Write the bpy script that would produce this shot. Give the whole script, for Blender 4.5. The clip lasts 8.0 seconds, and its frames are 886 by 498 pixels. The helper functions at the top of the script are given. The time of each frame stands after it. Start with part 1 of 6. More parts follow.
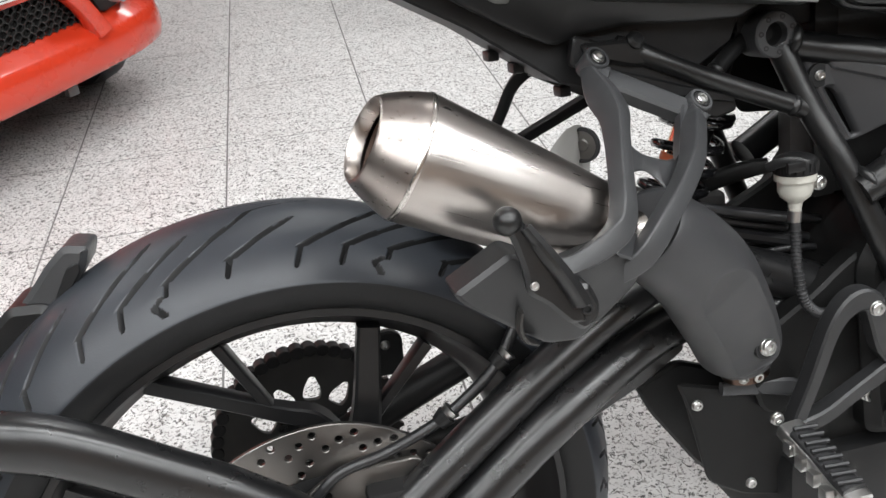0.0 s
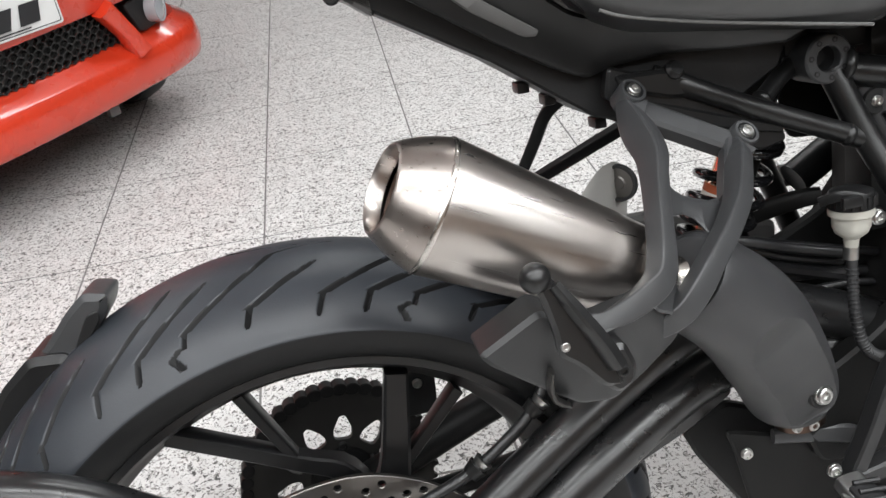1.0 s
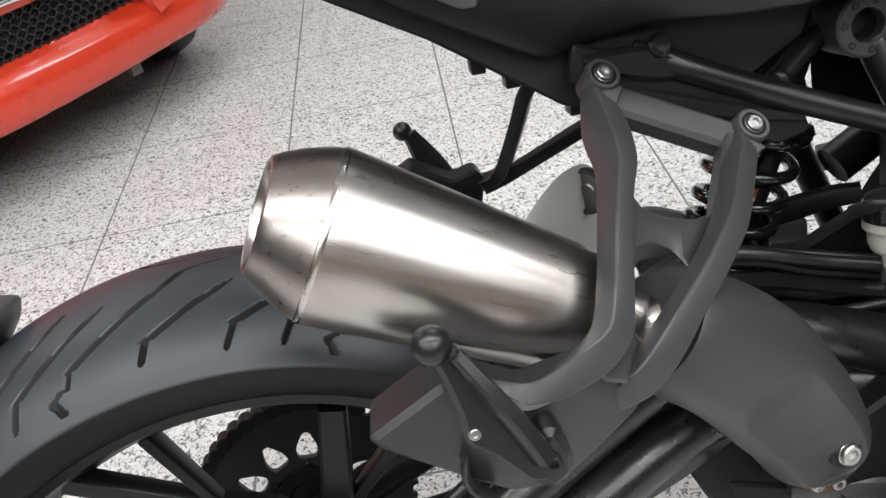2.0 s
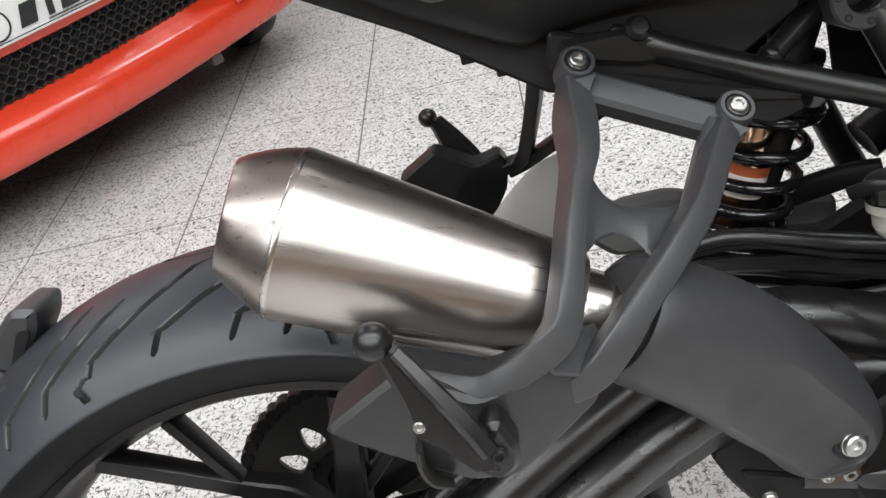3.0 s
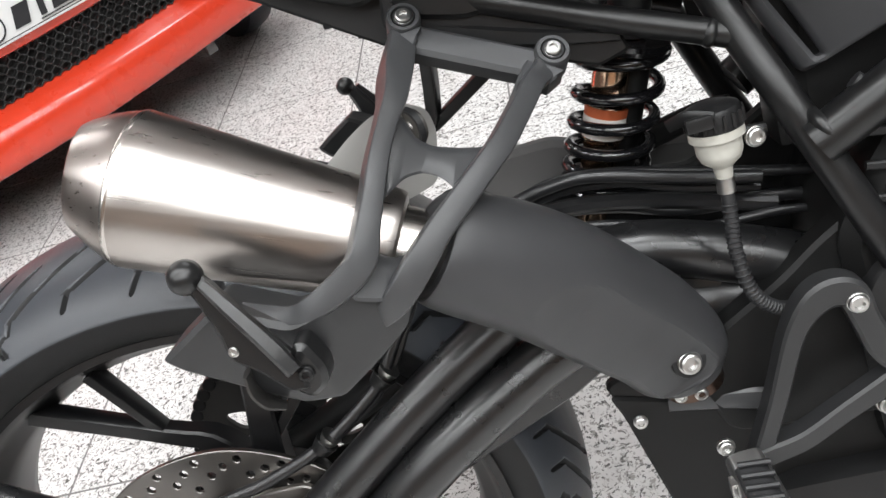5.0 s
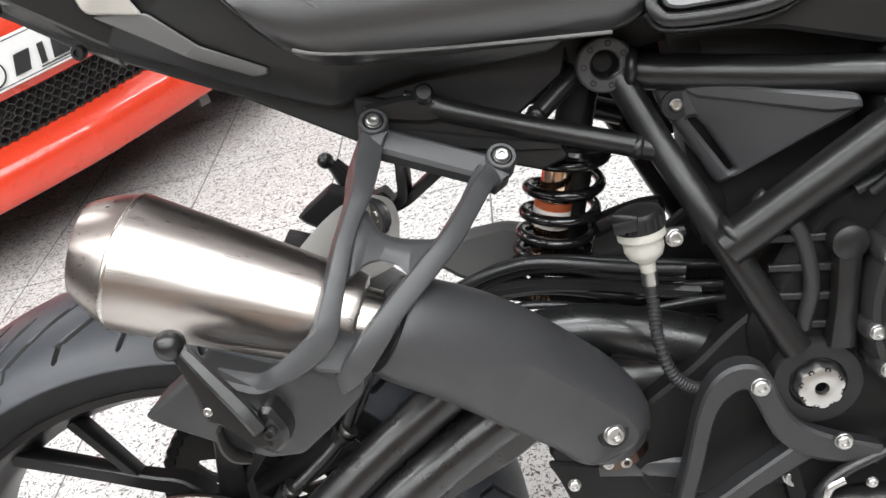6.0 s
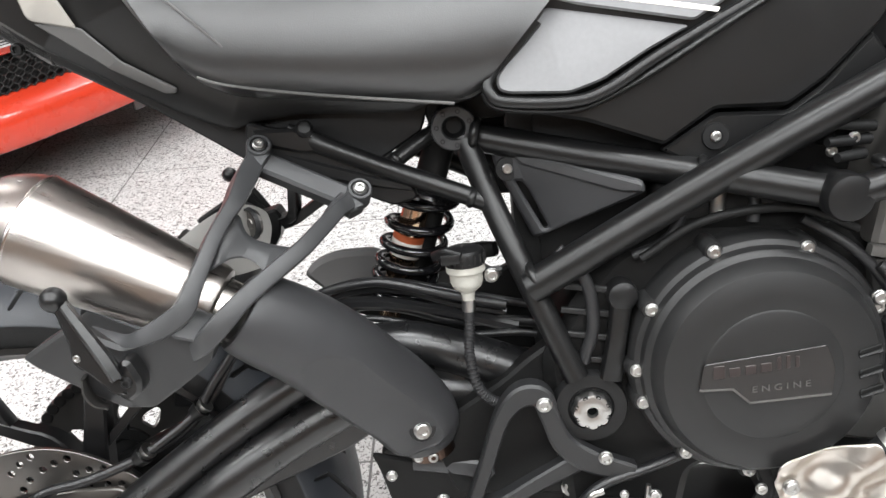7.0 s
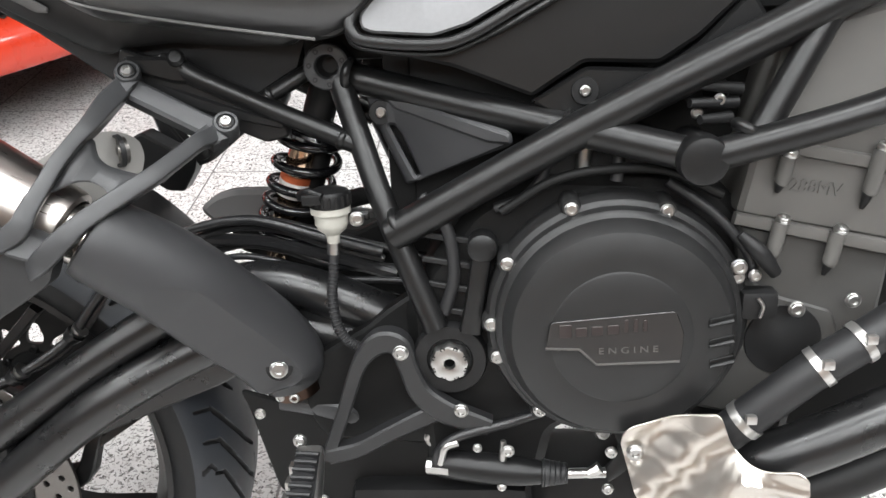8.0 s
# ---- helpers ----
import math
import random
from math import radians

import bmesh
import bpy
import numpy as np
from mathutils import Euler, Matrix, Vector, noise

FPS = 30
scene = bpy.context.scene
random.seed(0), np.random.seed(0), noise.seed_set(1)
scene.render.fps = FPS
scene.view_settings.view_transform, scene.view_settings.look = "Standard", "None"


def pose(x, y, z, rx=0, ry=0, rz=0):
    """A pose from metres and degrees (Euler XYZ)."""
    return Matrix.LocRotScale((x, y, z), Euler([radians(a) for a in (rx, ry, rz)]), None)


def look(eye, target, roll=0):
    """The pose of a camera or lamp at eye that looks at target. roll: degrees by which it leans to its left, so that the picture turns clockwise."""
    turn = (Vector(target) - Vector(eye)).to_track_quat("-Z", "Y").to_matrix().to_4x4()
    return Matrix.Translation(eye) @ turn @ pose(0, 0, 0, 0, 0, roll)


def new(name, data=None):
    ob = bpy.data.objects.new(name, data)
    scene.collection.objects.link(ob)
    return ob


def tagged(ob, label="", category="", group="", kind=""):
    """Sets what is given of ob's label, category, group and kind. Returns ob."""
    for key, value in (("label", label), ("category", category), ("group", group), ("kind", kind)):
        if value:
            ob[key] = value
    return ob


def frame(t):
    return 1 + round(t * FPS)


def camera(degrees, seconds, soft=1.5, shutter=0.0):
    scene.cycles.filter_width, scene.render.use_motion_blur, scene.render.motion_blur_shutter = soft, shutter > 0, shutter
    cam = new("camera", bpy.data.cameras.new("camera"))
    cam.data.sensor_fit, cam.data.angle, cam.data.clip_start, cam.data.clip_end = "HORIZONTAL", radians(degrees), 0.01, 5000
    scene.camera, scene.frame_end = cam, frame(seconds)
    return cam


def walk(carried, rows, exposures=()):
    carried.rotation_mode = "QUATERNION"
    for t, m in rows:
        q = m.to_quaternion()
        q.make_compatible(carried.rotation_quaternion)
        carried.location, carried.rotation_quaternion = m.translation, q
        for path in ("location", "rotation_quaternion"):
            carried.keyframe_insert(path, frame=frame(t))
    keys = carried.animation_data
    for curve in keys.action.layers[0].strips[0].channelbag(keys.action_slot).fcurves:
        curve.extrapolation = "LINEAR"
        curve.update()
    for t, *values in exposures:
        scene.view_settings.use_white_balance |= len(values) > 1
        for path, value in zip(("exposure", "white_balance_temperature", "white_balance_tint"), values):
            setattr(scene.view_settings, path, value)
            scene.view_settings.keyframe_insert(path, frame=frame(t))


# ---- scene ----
cam = camera(56.5, 8.0, soft=1.5)
PATH = [
    (0, (0.001, 0.003, 0.949), (0.252, 1.657, -0.148), -4.4),
    (0.5, (0.005, 0.037, 0.967), (0.181, 1.693, -0.14), -4.5),
    (1, (0.023, 0.045, 0.957), (0.167, 1.72, -0.125), -7.1),
    (1.2, (0.039, 0.075, 0.954), (0.176, 1.739, -0.147), -6.9),
    (2.3, (0.149, 0.162, 0.919), (0.002, 1.772, -0.257), -13.4),
    (2.5, (0.161, 0.161, 0.922), (-0.053, 1.767, -0.25), -14.9),
    (3, (0.195, 0.155, 0.923), (-0.099, 1.746, -0.253), -17.3),
    (3.5, (0.241, 0.149, 0.918), (-0.083, 1.74, -0.25), -19.8),
    (4, (0.263, 0.142, 0.899), (-0.088, 1.713, -0.288), -20.9),
    (4.2, (0.275, 0.138, 0.894), (-0.081, 1.702, -0.3), -21.3),
    (5.3, (0.317, 0.102, 0.903), (-0.096, 1.662, -0.279), -22.4),
    (5.5, (0.323, 0.097, 0.913), (-0.073, 1.648, -0.285), -21.3),
    (6, (0.343, 0.07, 0.948), (0.009, 1.702, -0.158), -18.4),
    (6.5, (0.37, 0.002, 0.979), (0.124, 1.679, -0.081), -12.0),
    (7, (0.416, -0.039, 0.988), (0.268, 1.655, -0.065), -6.9),
    (7.5, (0.5, -0.038, 0.964), (0.302, 1.616, -0.143), -5.4),
    (8, (0.549, -0.032, 0.961), (0.336, 1.607, -0.165), -4.3),
]
walk(cam, [(t, look(eye, target, roll)) for t, eye, target, roll in PATH], [(0, 0.0), (1, -0.12), (2.5, -0.18), (4, -0.08), (5.5, 0.18), (6.5, 0.25), (8, 0.25)])

# ---- light ----
world = bpy.data.worlds.new("showroom_air")
scene.world = world
world.use_nodes = True
world.node_tree.nodes["Background"].inputs[0].default_value = (0.9, 0.95, 1.0, 1)
world.node_tree.nodes["Background"].inputs[1].default_value = 0.05


def ceiling_lamp_light(x, y, power, wide=1.36, long=0.42, z=2.94):
    d = bpy.data.lights.new("panel_light", "AREA")
    d.shape, d.size, d.size_y, d.energy, d.color = "RECTANGLE", wide, long, power, (0.968, 0.990, 1.0)
    o = new("panel_light", d)
    o.location = (x, y, z)
    return o


LAMPS = [(x, y) for x in (-2.4, -0.8, 0.8, 2.4) for y in (-2.5, -1.2, 0.1)] + [(x, y) for x in (-2.4, 0.8) for y in (2.6, 5.0)]
for lx, ly in LAMPS:
    ceiling_lamp_light(lx, ly, (28 if ly < 1 else 25) * (1.15 if lx > 0 else 0.9))


# ---- materials ----
def material(name, colour, rough=0.5, metal=0.0, grain=0.0, size=300.0, vary=0.0, vsize=12.0, coat=0.0, rvary=0.0, sheen=0.0, spec=0.5):
    """Principled surface: base colour with two-scale variation, roughness mottling and fine bump."""
    m = bpy.data.materials.new(name)
    m.use_nodes = True
    nt = m.node_tree
    b = nt.nodes["Principled BSDF"]
    b.inputs["Base Color"].default_value = (*colour, 1)
    b.inputs["Roughness"].default_value = rough
    b.inputs["Metallic"].default_value = metal
    b.inputs["Coat Weight"].default_value = coat
    b.inputs["Coat Roughness"].default_value = 0.08
    b.inputs["Specular IOR Level"].default_value = spec
    b.inputs["Sheen Weight"].default_value = sheen
    co = nt.nodes.new("ShaderNodeTexCoord")
    if vary:
        n1 = nt.nodes.new("ShaderNodeTexNoise")
        n1.inputs["Scale"].default_value, n1.inputs["Detail"].default_value = vsize, 6
        nt.links.new(co.outputs["Object"], n1.inputs["Vector"])
        mix = nt.nodes.new("ShaderNodeMix")
        mix.data_type = "RGBA"
        lo = [max(0, c * (1 - vary)) for c in colour]
        hi = [min(1, c * (1 + vary)) for c in colour]
        mix.inputs["A"].default_value, mix.inputs["B"].default_value = (*lo, 1), (*hi, 1)
        nt.links.new(n1.outputs["Fac"], mix.inputs["Factor"])
        nt.links.new(mix.outputs["Result"], b.inputs["Base Color"])
    if rvary:
        n3 = nt.nodes.new("ShaderNodeTexNoise")
        n3.inputs["Scale"].default_value, n3.inputs["Detail"].default_value = vsize * 3, 5
        nt.links.new(co.outputs["Object"], n3.inputs["Vector"])
        mr = nt.nodes.new("ShaderNodeMapRange")
        mr.inputs["To Min"].default_value, mr.inputs["To Max"].default_value = max(0.02, rough - rvary), rough + rvary
        nt.links.new(n3.outputs["Fac"], mr.inputs["Value"])
        nt.links.new(mr.outputs["Result"], b.inputs["Roughness"])
    if grain:
        n2 = nt.nodes.new("ShaderNodeTexNoise")
        n2.inputs["Scale"].default_value, n2.inputs["Detail"].default_value = size, 4
        nt.links.new(co.outputs["Object"], n2.inputs["Vector"])
        bu = nt.nodes.new("ShaderNodeBump")
        bu.inputs["Strength"].default_value, bu.inputs["Distance"].default_value = grain, 0.001
        nt.links.new(n2.outputs["Fac"], bu.inputs["Height"])
        nt.links.new(bu.outputs["Normal"], b.inputs["Normal"])
    return m


def terrazzo(name):
    """Pale stone chips with black and grey flecks, two sizes."""
    m = bpy.data.materials.new(name)
    m.use_nodes = True
    nt = m.node_tree
    b = nt.nodes["Principled BSDF"]
    co = nt.nodes.new("ShaderNodeNewGeometry")
    warp = nt.nodes.new("ShaderNodeTexNoise")
    warp.inputs["Scale"].default_value = 60
    nt.links.new(co.outputs["Position"], warp.inputs["Vector"])
    shift = nt.nodes.new("ShaderNodeMix")
    shift.data_type = "VECTOR"
    shift.inputs["Factor"].default_value = 0.018
    nt.links.new(co.outputs["Position"], shift.inputs["A"])
    nt.links.new(warp.outputs["Color"], shift.inputs["B"])
    base = nt.nodes.new("ShaderNodeTexNoise")
    base.inputs["Scale"].default_value, base.inputs["Detail"].default_value = 26, 8
    nt.links.new(co.outputs["Position"], base.inputs["Vector"])
    ramp = nt.nodes.new("ShaderNodeValToRGB")
    ramp.color_ramp.elements[0].position, ramp.color_ramp.elements[0].color = 0.3, (0.64, 0.63, 0.62, 1)
    ramp.color_ramp.elements[1].position, ramp.color_ramp.elements[1].color = 0.65, (0.765, 0.755, 0.745, 1)
    nt.links.new(base.outputs["Fac"], ramp.inputs["Fac"])
    out = ramp.outputs["Color"]
    for scale, lo, hi, tint in ((150, 0.583, 0.618, (0.07, 0.067, 0.064, 1)), (105, 0.605, 0.645, (0.12, 0.115, 0.11, 1)), (210, 0.560, 0.620, (0.33, 0.315, 0.30, 1))):
        v = nt.nodes.new("ShaderNodeTexNoise")
        v.inputs["Scale"].default_value, v.inputs["Detail"].default_value, v.inputs["Roughness"].default_value = scale, 3, 0.55
        off = nt.nodes.new("ShaderNodeMapping")
        off.inputs["Location"].default_value = (scale * 0.37, scale * 0.11, 0)
        nt.links.new(shift.outputs["Result"], off.inputs["Vector"])
        nt.links.new(off.outputs["Vector"], v.inputs["Vector"])
        mask = nt.nodes.new("ShaderNodeMapRange")
        mask.inputs["From Min"].default_value, mask.inputs["From Max"].default_value = lo, hi
        nt.links.new(v.outputs["Fac"], mask.inputs["Value"])
        mix = nt.nodes.new("ShaderNodeMix")
        mix.data_type = "RGBA"
        mix.inputs["B"].default_value = tint
        nt.links.new(mask.outputs["Result"], mix.inputs["Factor"])
        nt.links.new(out, mix.inputs["A"])
        out = mix.outputs["Result"]
    info = nt.nodes.new("ShaderNodeObjectInfo")
    tone = nt.nodes.new("ShaderNodeMapRange")
    tone.inputs["To Min"].default_value, tone.inputs["To Max"].default_value = 0.985, 1.02
    nt.links.new(info.outputs["Random"], tone.inputs["Value"])
    scale_c = nt.nodes.new("ShaderNodeVectorMath")
    scale_c.operation = "SCALE"
    nt.links.new(out, scale_c.inputs[0])
    nt.links.new(tone.outputs["Result"], scale_c.inputs["Scale"])
    nt.links.new(scale_c.outputs["Vector"], b.inputs["Base Color"])
    b.inputs["Roughness"].default_value = 0.32
    b.inputs["Specular IOR Level"].default_value = 0.35
    return m


def brushed_steel(name, along, low=(0.42, 0.385, 0.36), high=(0.495, 0.466, 0.442)):
    """Stainless steel brushed along the axis given."""
    m = bpy.data.materials.new(name)
    m.use_nodes = True
    nt = m.node_tree
    b = nt.nodes["Principled BSDF"]
    b.inputs["Metallic"].default_value = 1
    co = nt.nodes.new("ShaderNodeTexCoord")
    ax = Vector(along).normalized()
    e1 = ax.cross(Vector((0, 1, 0))).normalized()
    e2 = ax.cross(e1)
    join = nt.nodes.new("ShaderNodeCombineXYZ")
    for slot, (way, k) in enumerate(((ax, 3.0), (e1, 420.0), (e2, 420.0))):
        dot = nt.nodes.new("ShaderNodeVectorMath")
        dot.operation = "DOT_PRODUCT"
        dot.inputs[1].default_value = way * k
        nt.links.new(co.outputs["Object"], dot.inputs[0])
        nt.links.new(dot.outputs["Value"], join.inputs[slot])
    lines = nt.nodes.new("ShaderNodeTexNoise")
    lines.inputs["Scale"].default_value, lines.inputs["Detail"].default_value = 1.0, 4
    nt.links.new(join.outputs["Vector"], lines.inputs["Vector"])
    rough = nt.nodes.new("ShaderNodeMapRange")
    rough.inputs["To Min"].default_value, rough.inputs["To Max"].default_value = 0.22, 0.38
    nt.links.new(lines.outputs["Fac"], rough.inputs["Value"])
    nt.links.new(rough.outputs["Result"], b.inputs["Roughness"])
    tint = nt.nodes.new("ShaderNodeTexNoise")
    tint.inputs["Scale"].default_value, tint.inputs["Detail"].default_value = 14, 6
    nt.links.new(co.outputs["Object"], tint.inputs["Vector"])
    ramp = nt.nodes.new("ShaderNodeValToRGB")
    ramp.color_ramp.elements[0].position, ramp.color_ramp.elements[0].color = 0.3, (*low, 1)
    ramp.color_ramp.elements[1].position, ramp.color_ramp.elements[1].color = 0.7, (*high, 1)
    nt.links.new(tint.outputs["Fac"], ramp.inputs["Fac"])
    nt.links.new(ramp.outputs["Color"], b.inputs["Base Color"])
    bu = nt.nodes.new("ShaderNodeBump")
    bu.inputs["Strength"].default_value, bu.inputs["Distance"].default_value = 0.16, 0.0003
    nt.links.new(lines.outputs["Fac"], bu.inputs["Height"])
    nt.links.new(bu.outputs["Normal"], b.inputs["Normal"])
    return m


M_TILE = terrazzo("terrazzo_tile")
M_GROUT = material("grout", (0.19, 0.185, 0.18), 0.8, vary=0.2, vsize=40)
M_WALL = material("grey_wall_paint", (0.20, 0.20, 0.20), 0.75, vary=0.04, vsize=3, grain=0.05)
M_WARM = material("beige_wall_paint", (0.29, 0.20, 0.14), 0.7, vary=0.06, vsize=2, grain=0.05)
M_PEG = material("satin_black_casting", (0.0105, 0.0105, 0.0108), 0.30, vary=0.15, vsize=90, grain=0.08, size=500)
M_CEIL = material("ceiling_paint", (0.62, 0.61, 0.60), 0.8, vary=0.03, vsize=4)
M_FRAME = material("satin_black_paint", (0.0078, 0.0078, 0.0080), 0.32, vary=0.25, vsize=20, grain=0.05, size=900, rvary=0.06, spec=0.42)
M_SWING = material("semi_gloss_black_paint", (0.010, 0.0101, 0.0106), 0.29, vary=0.25, vsize=16, grain=0.04, size=700, rvary=0.07, spec=0.65)
M_BLACK = material("black_plastic", (0.0085, 0.0085, 0.0088), 0.38, vary=0.25, vsize=18, grain=0.10, size=900, rvary=0.08, spec=0.35)
M_DEEP = material("dull_black_metal", (0.010, 0.010, 0.0104), 0.5, vary=0.3, vsize=25, grain=0.1, size=500, spec=0.35)
M_HANGER = material("dark_grey_cast_alloy", (0.042, 0.0427, 0.0445), 0.36, vary=0.18, vsize=30, grain=0.09, size=1200, rvary=0.06, spec=0.45)
M_SHIELD = material("matt_grey_heat_paint", (0.034, 0.0343, 0.0362), 0.46, vary=0.12, vsize=14, grain=0.08, size=1500, rvary=0.05, spec=0.4)
M_RUBBER = material("tyre_rubber", (0.0230, 0.0262, 0.0320), 0.4, vary=0.25, vsize=22, grain=0.12, size=700, rvary=0.08)
# sidewall darker than the tread: how the light falls is put into the colour
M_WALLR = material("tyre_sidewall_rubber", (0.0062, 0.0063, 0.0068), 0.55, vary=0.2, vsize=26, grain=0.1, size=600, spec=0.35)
# unpolished groove rubber, made near black for the shade inside the grooves
M_GROOVE = material("shaded_groove_rubber", (0.0045, 0.0045, 0.005), 0.75, vary=0.2, vsize=30)
M_HOSE = material("rubber_hose", (0.014, 0.014, 0.015), 0.5, vary=0.2, vsize=40, grain=0.08)
M_CABLE = material("black_cable", (0.013, 0.013, 0.014), 0.33, vary=0.2, vsize=40)
M_STEEL = brushed_steel("brushed_stainless", (0.9, 0.07, -0.43))
M_TIP = brushed_steel("warm_brushed_stainless", (0.9, 0.07, -0.43), (0.40, 0.356, 0.326), (0.47, 0.43, 0.405))
M_PIPE = material("plain_stainless", (0.55, 0.52, 0.49), 0.25, 1.0, vary=0.12, vsize=30, rvary=0.08)
M_STAY = material("satin_steel_plate", (0.42, 0.41, 0.39), 0.40, 0.35, vary=0.1, vsize=40, rvary=0.06)
# dark brown steel for the inside of the silencer's tip
M_BORE = material("dark_brown_steel", (0.10, 0.066, 0.052), 0.5, 0.7, vary=0.3, vsize=60)
M_CLIP = material("bright_spring_clip", (0.60, 0.59, 0.575), 0.3, 0.9, vary=0.06, vsize=90)
# extra-dark black: the shade deep in the machine is put into this colour
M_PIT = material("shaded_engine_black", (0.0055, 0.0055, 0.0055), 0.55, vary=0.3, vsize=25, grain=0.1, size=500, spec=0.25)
M_RIM = material("gloss_black_rim", (0.0055, 0.0055, 0.006), 0.38, vary=0.2, vsize=20, spec=0.5)
M_BRACKET = material("satin_black_cast", (0.020, 0.0202, 0.021), 0.42, vary=0.15, vsize=30, grain=0.08, size=1200, rvary=0.05, spec=0.45)
M_HOT = material("heat_tinted_steel", (0.10, 0.066, 0.052), 0.32, 1.0, vary=0.3, vsize=40)
M_CHROME = material("zinc_bolt_steel", (0.50, 0.495, 0.485), 0.33, 1.0, vary=0.1, vsize=90)
M_DISC = material("brake_disc_steel", (0.20, 0.19, 0.18), 0.4, 1.0, vary=0.15, vsize=30, rvary=0.08)
M_SPROCK = material("sprocket_steel", (0.05, 0.048, 0.046), 0.5, 0.6, vary=0.25, vsize=30)
M_COVER = material("charcoal_engine_paint", (0.016, 0.016, 0.0162), 0.40, vary=0.12, vsize=24, grain=0.07, size=1600, rvary=0.05, spec=0.4)
M_BLOCK = material("grey_engine_paint", (0.108, 0.104, 0.098), 0.44, vary=0.15, vsize=18, grain=0.07, size=900, rvary=0.06)
M_CASE = material("dark_grey_case_paint", (0.055, 0.0535, 0.051), 0.42, vary=0.15, vsize=20, grain=0.07, size=900, rvary=0.06)
M_BADGE = material("smoked_badge", (0.019, 0.0175, 0.017), 0.26, vary=0.15, vsize=40)
M_BADGE_LT = material("raised_badge_metal", (0.15, 0.145, 0.14), 0.3, 0.7)
M_BADGE_DK = material("dim_badge_letters", (0.036, 0.028, 0.027), 0.3, 0.3)
M_ALU = material("pressed_bright_alloy", (0.60, 0.56, 0.515), 0.33, 1.0, vary=0.08, vsize=20, rvary=0.05)
M_SPRING = material("gloss_black_spring", (0.008, 0.008, 0.009), 0.16, vary=0.2, vsize=30, coat=0.6)
M_COPPER = material("copper_anodised", (0.95, 0.66, 0.48), 0.16, 1.0, vary=0.15, vsize=40)
M_LABELW = material("sticker_white", (0.78, 0.74, 0.70), 0.45, vary=0.1, vsize=90)
M_LABELR = material("sticker_orange", (0.55, 0.13, 0.05), 0.45)
M_MILK = material("milky_plastic", (0.40, 0.39, 0.35), 0.38, vary=0.06, vsize=40)
M_SEAT = material("black_vinyl", (0.018, 0.018, 0.0185), 0.35, vary=0.15, vsize=10, grain=0.10, size=900, rvary=0.05, spec=0.85)
M_PANEL = material("satin_side_panel", (0.0085, 0.0085, 0.0087), 0.34, vary=0.12, vsize=8, grain=0.06, size=1400, rvary=0.05, spec=0.42)
M_SILVER = material("silver_metallic_paint", (0.20, 0.20, 0.204), 0.6, 0.6, vary=0.08, vsize=260)
M_GREYPL = material("dull_grey_plastic", (0.13, 0.127, 0.125), 0.5, vary=0.1, vsize=20)
M_GREYTRIM = material("grey_trim_plastic", (0.10, 0.098, 0.096), 0.4, vary=0.1, vsize=20)
M_LENS = material("clear_lamp_lens", (0.36, 0.34, 0.31), 0.15, vary=0.08, vsize=60, coat=0.6)
M_RED = material("orange_red_car_paint", (0.64, 0.045, 0.016), 0.28, vary=0.05, vsize=6, coat=0.8, rvary=0.04)
M_MESH = material("grille_plastic", (0.026, 0.025, 0.0245), 0.5, vary=0.2, vsize=50)
M_WHITE = material("plate_white", (0.78, 0.78, 0.77), 0.35, vary=0.03, vsize=30)
M_INK = material("plate_ink", (0.02, 0.02, 0.022), 0.4)
M_GLASSY = material("headlamp_lens", (0.35, 0.36, 0.38), 0.08, vary=0.2, vsize=30, coat=1.0)
M_TRUNK = material("lamp_housing", (0.80, 0.80, 0.79), 0.5, vary=0.02, vsize=9)


# ---- mesh tools ----
def curve_points(pts, sub):
    """Catmull-Rom through rows of numbers."""
    p = np.array(pts, float)
    if len(p) < 3 or sub < 2:
        return np.array([p[i] + (p[i + 1] - p[i]) * k / max(sub, 1) for i in range(len(p) - 1) for k in range(max(sub, 1))] + [p[-1]])
    q = np.vstack([2 * p[0] - p[1], p, 2 * p[-1] - p[-2]])
    out = []
    for i in range(1, len(q) - 2):
        for k in range(sub):
            t = k / sub
            out.append(0.5 * (2 * q[i] + (q[i + 1] - q[i - 1]) * t + (2 * q[i - 1] - 5 * q[i] + 4 * q[i + 1] - q[i + 2]) * t * t + (3 * q[i] - q[i - 1] - 3 * q[i + 1] + q[i + 2]) * t ** 3))
    out.append(p[-1])
    return np.array(out)


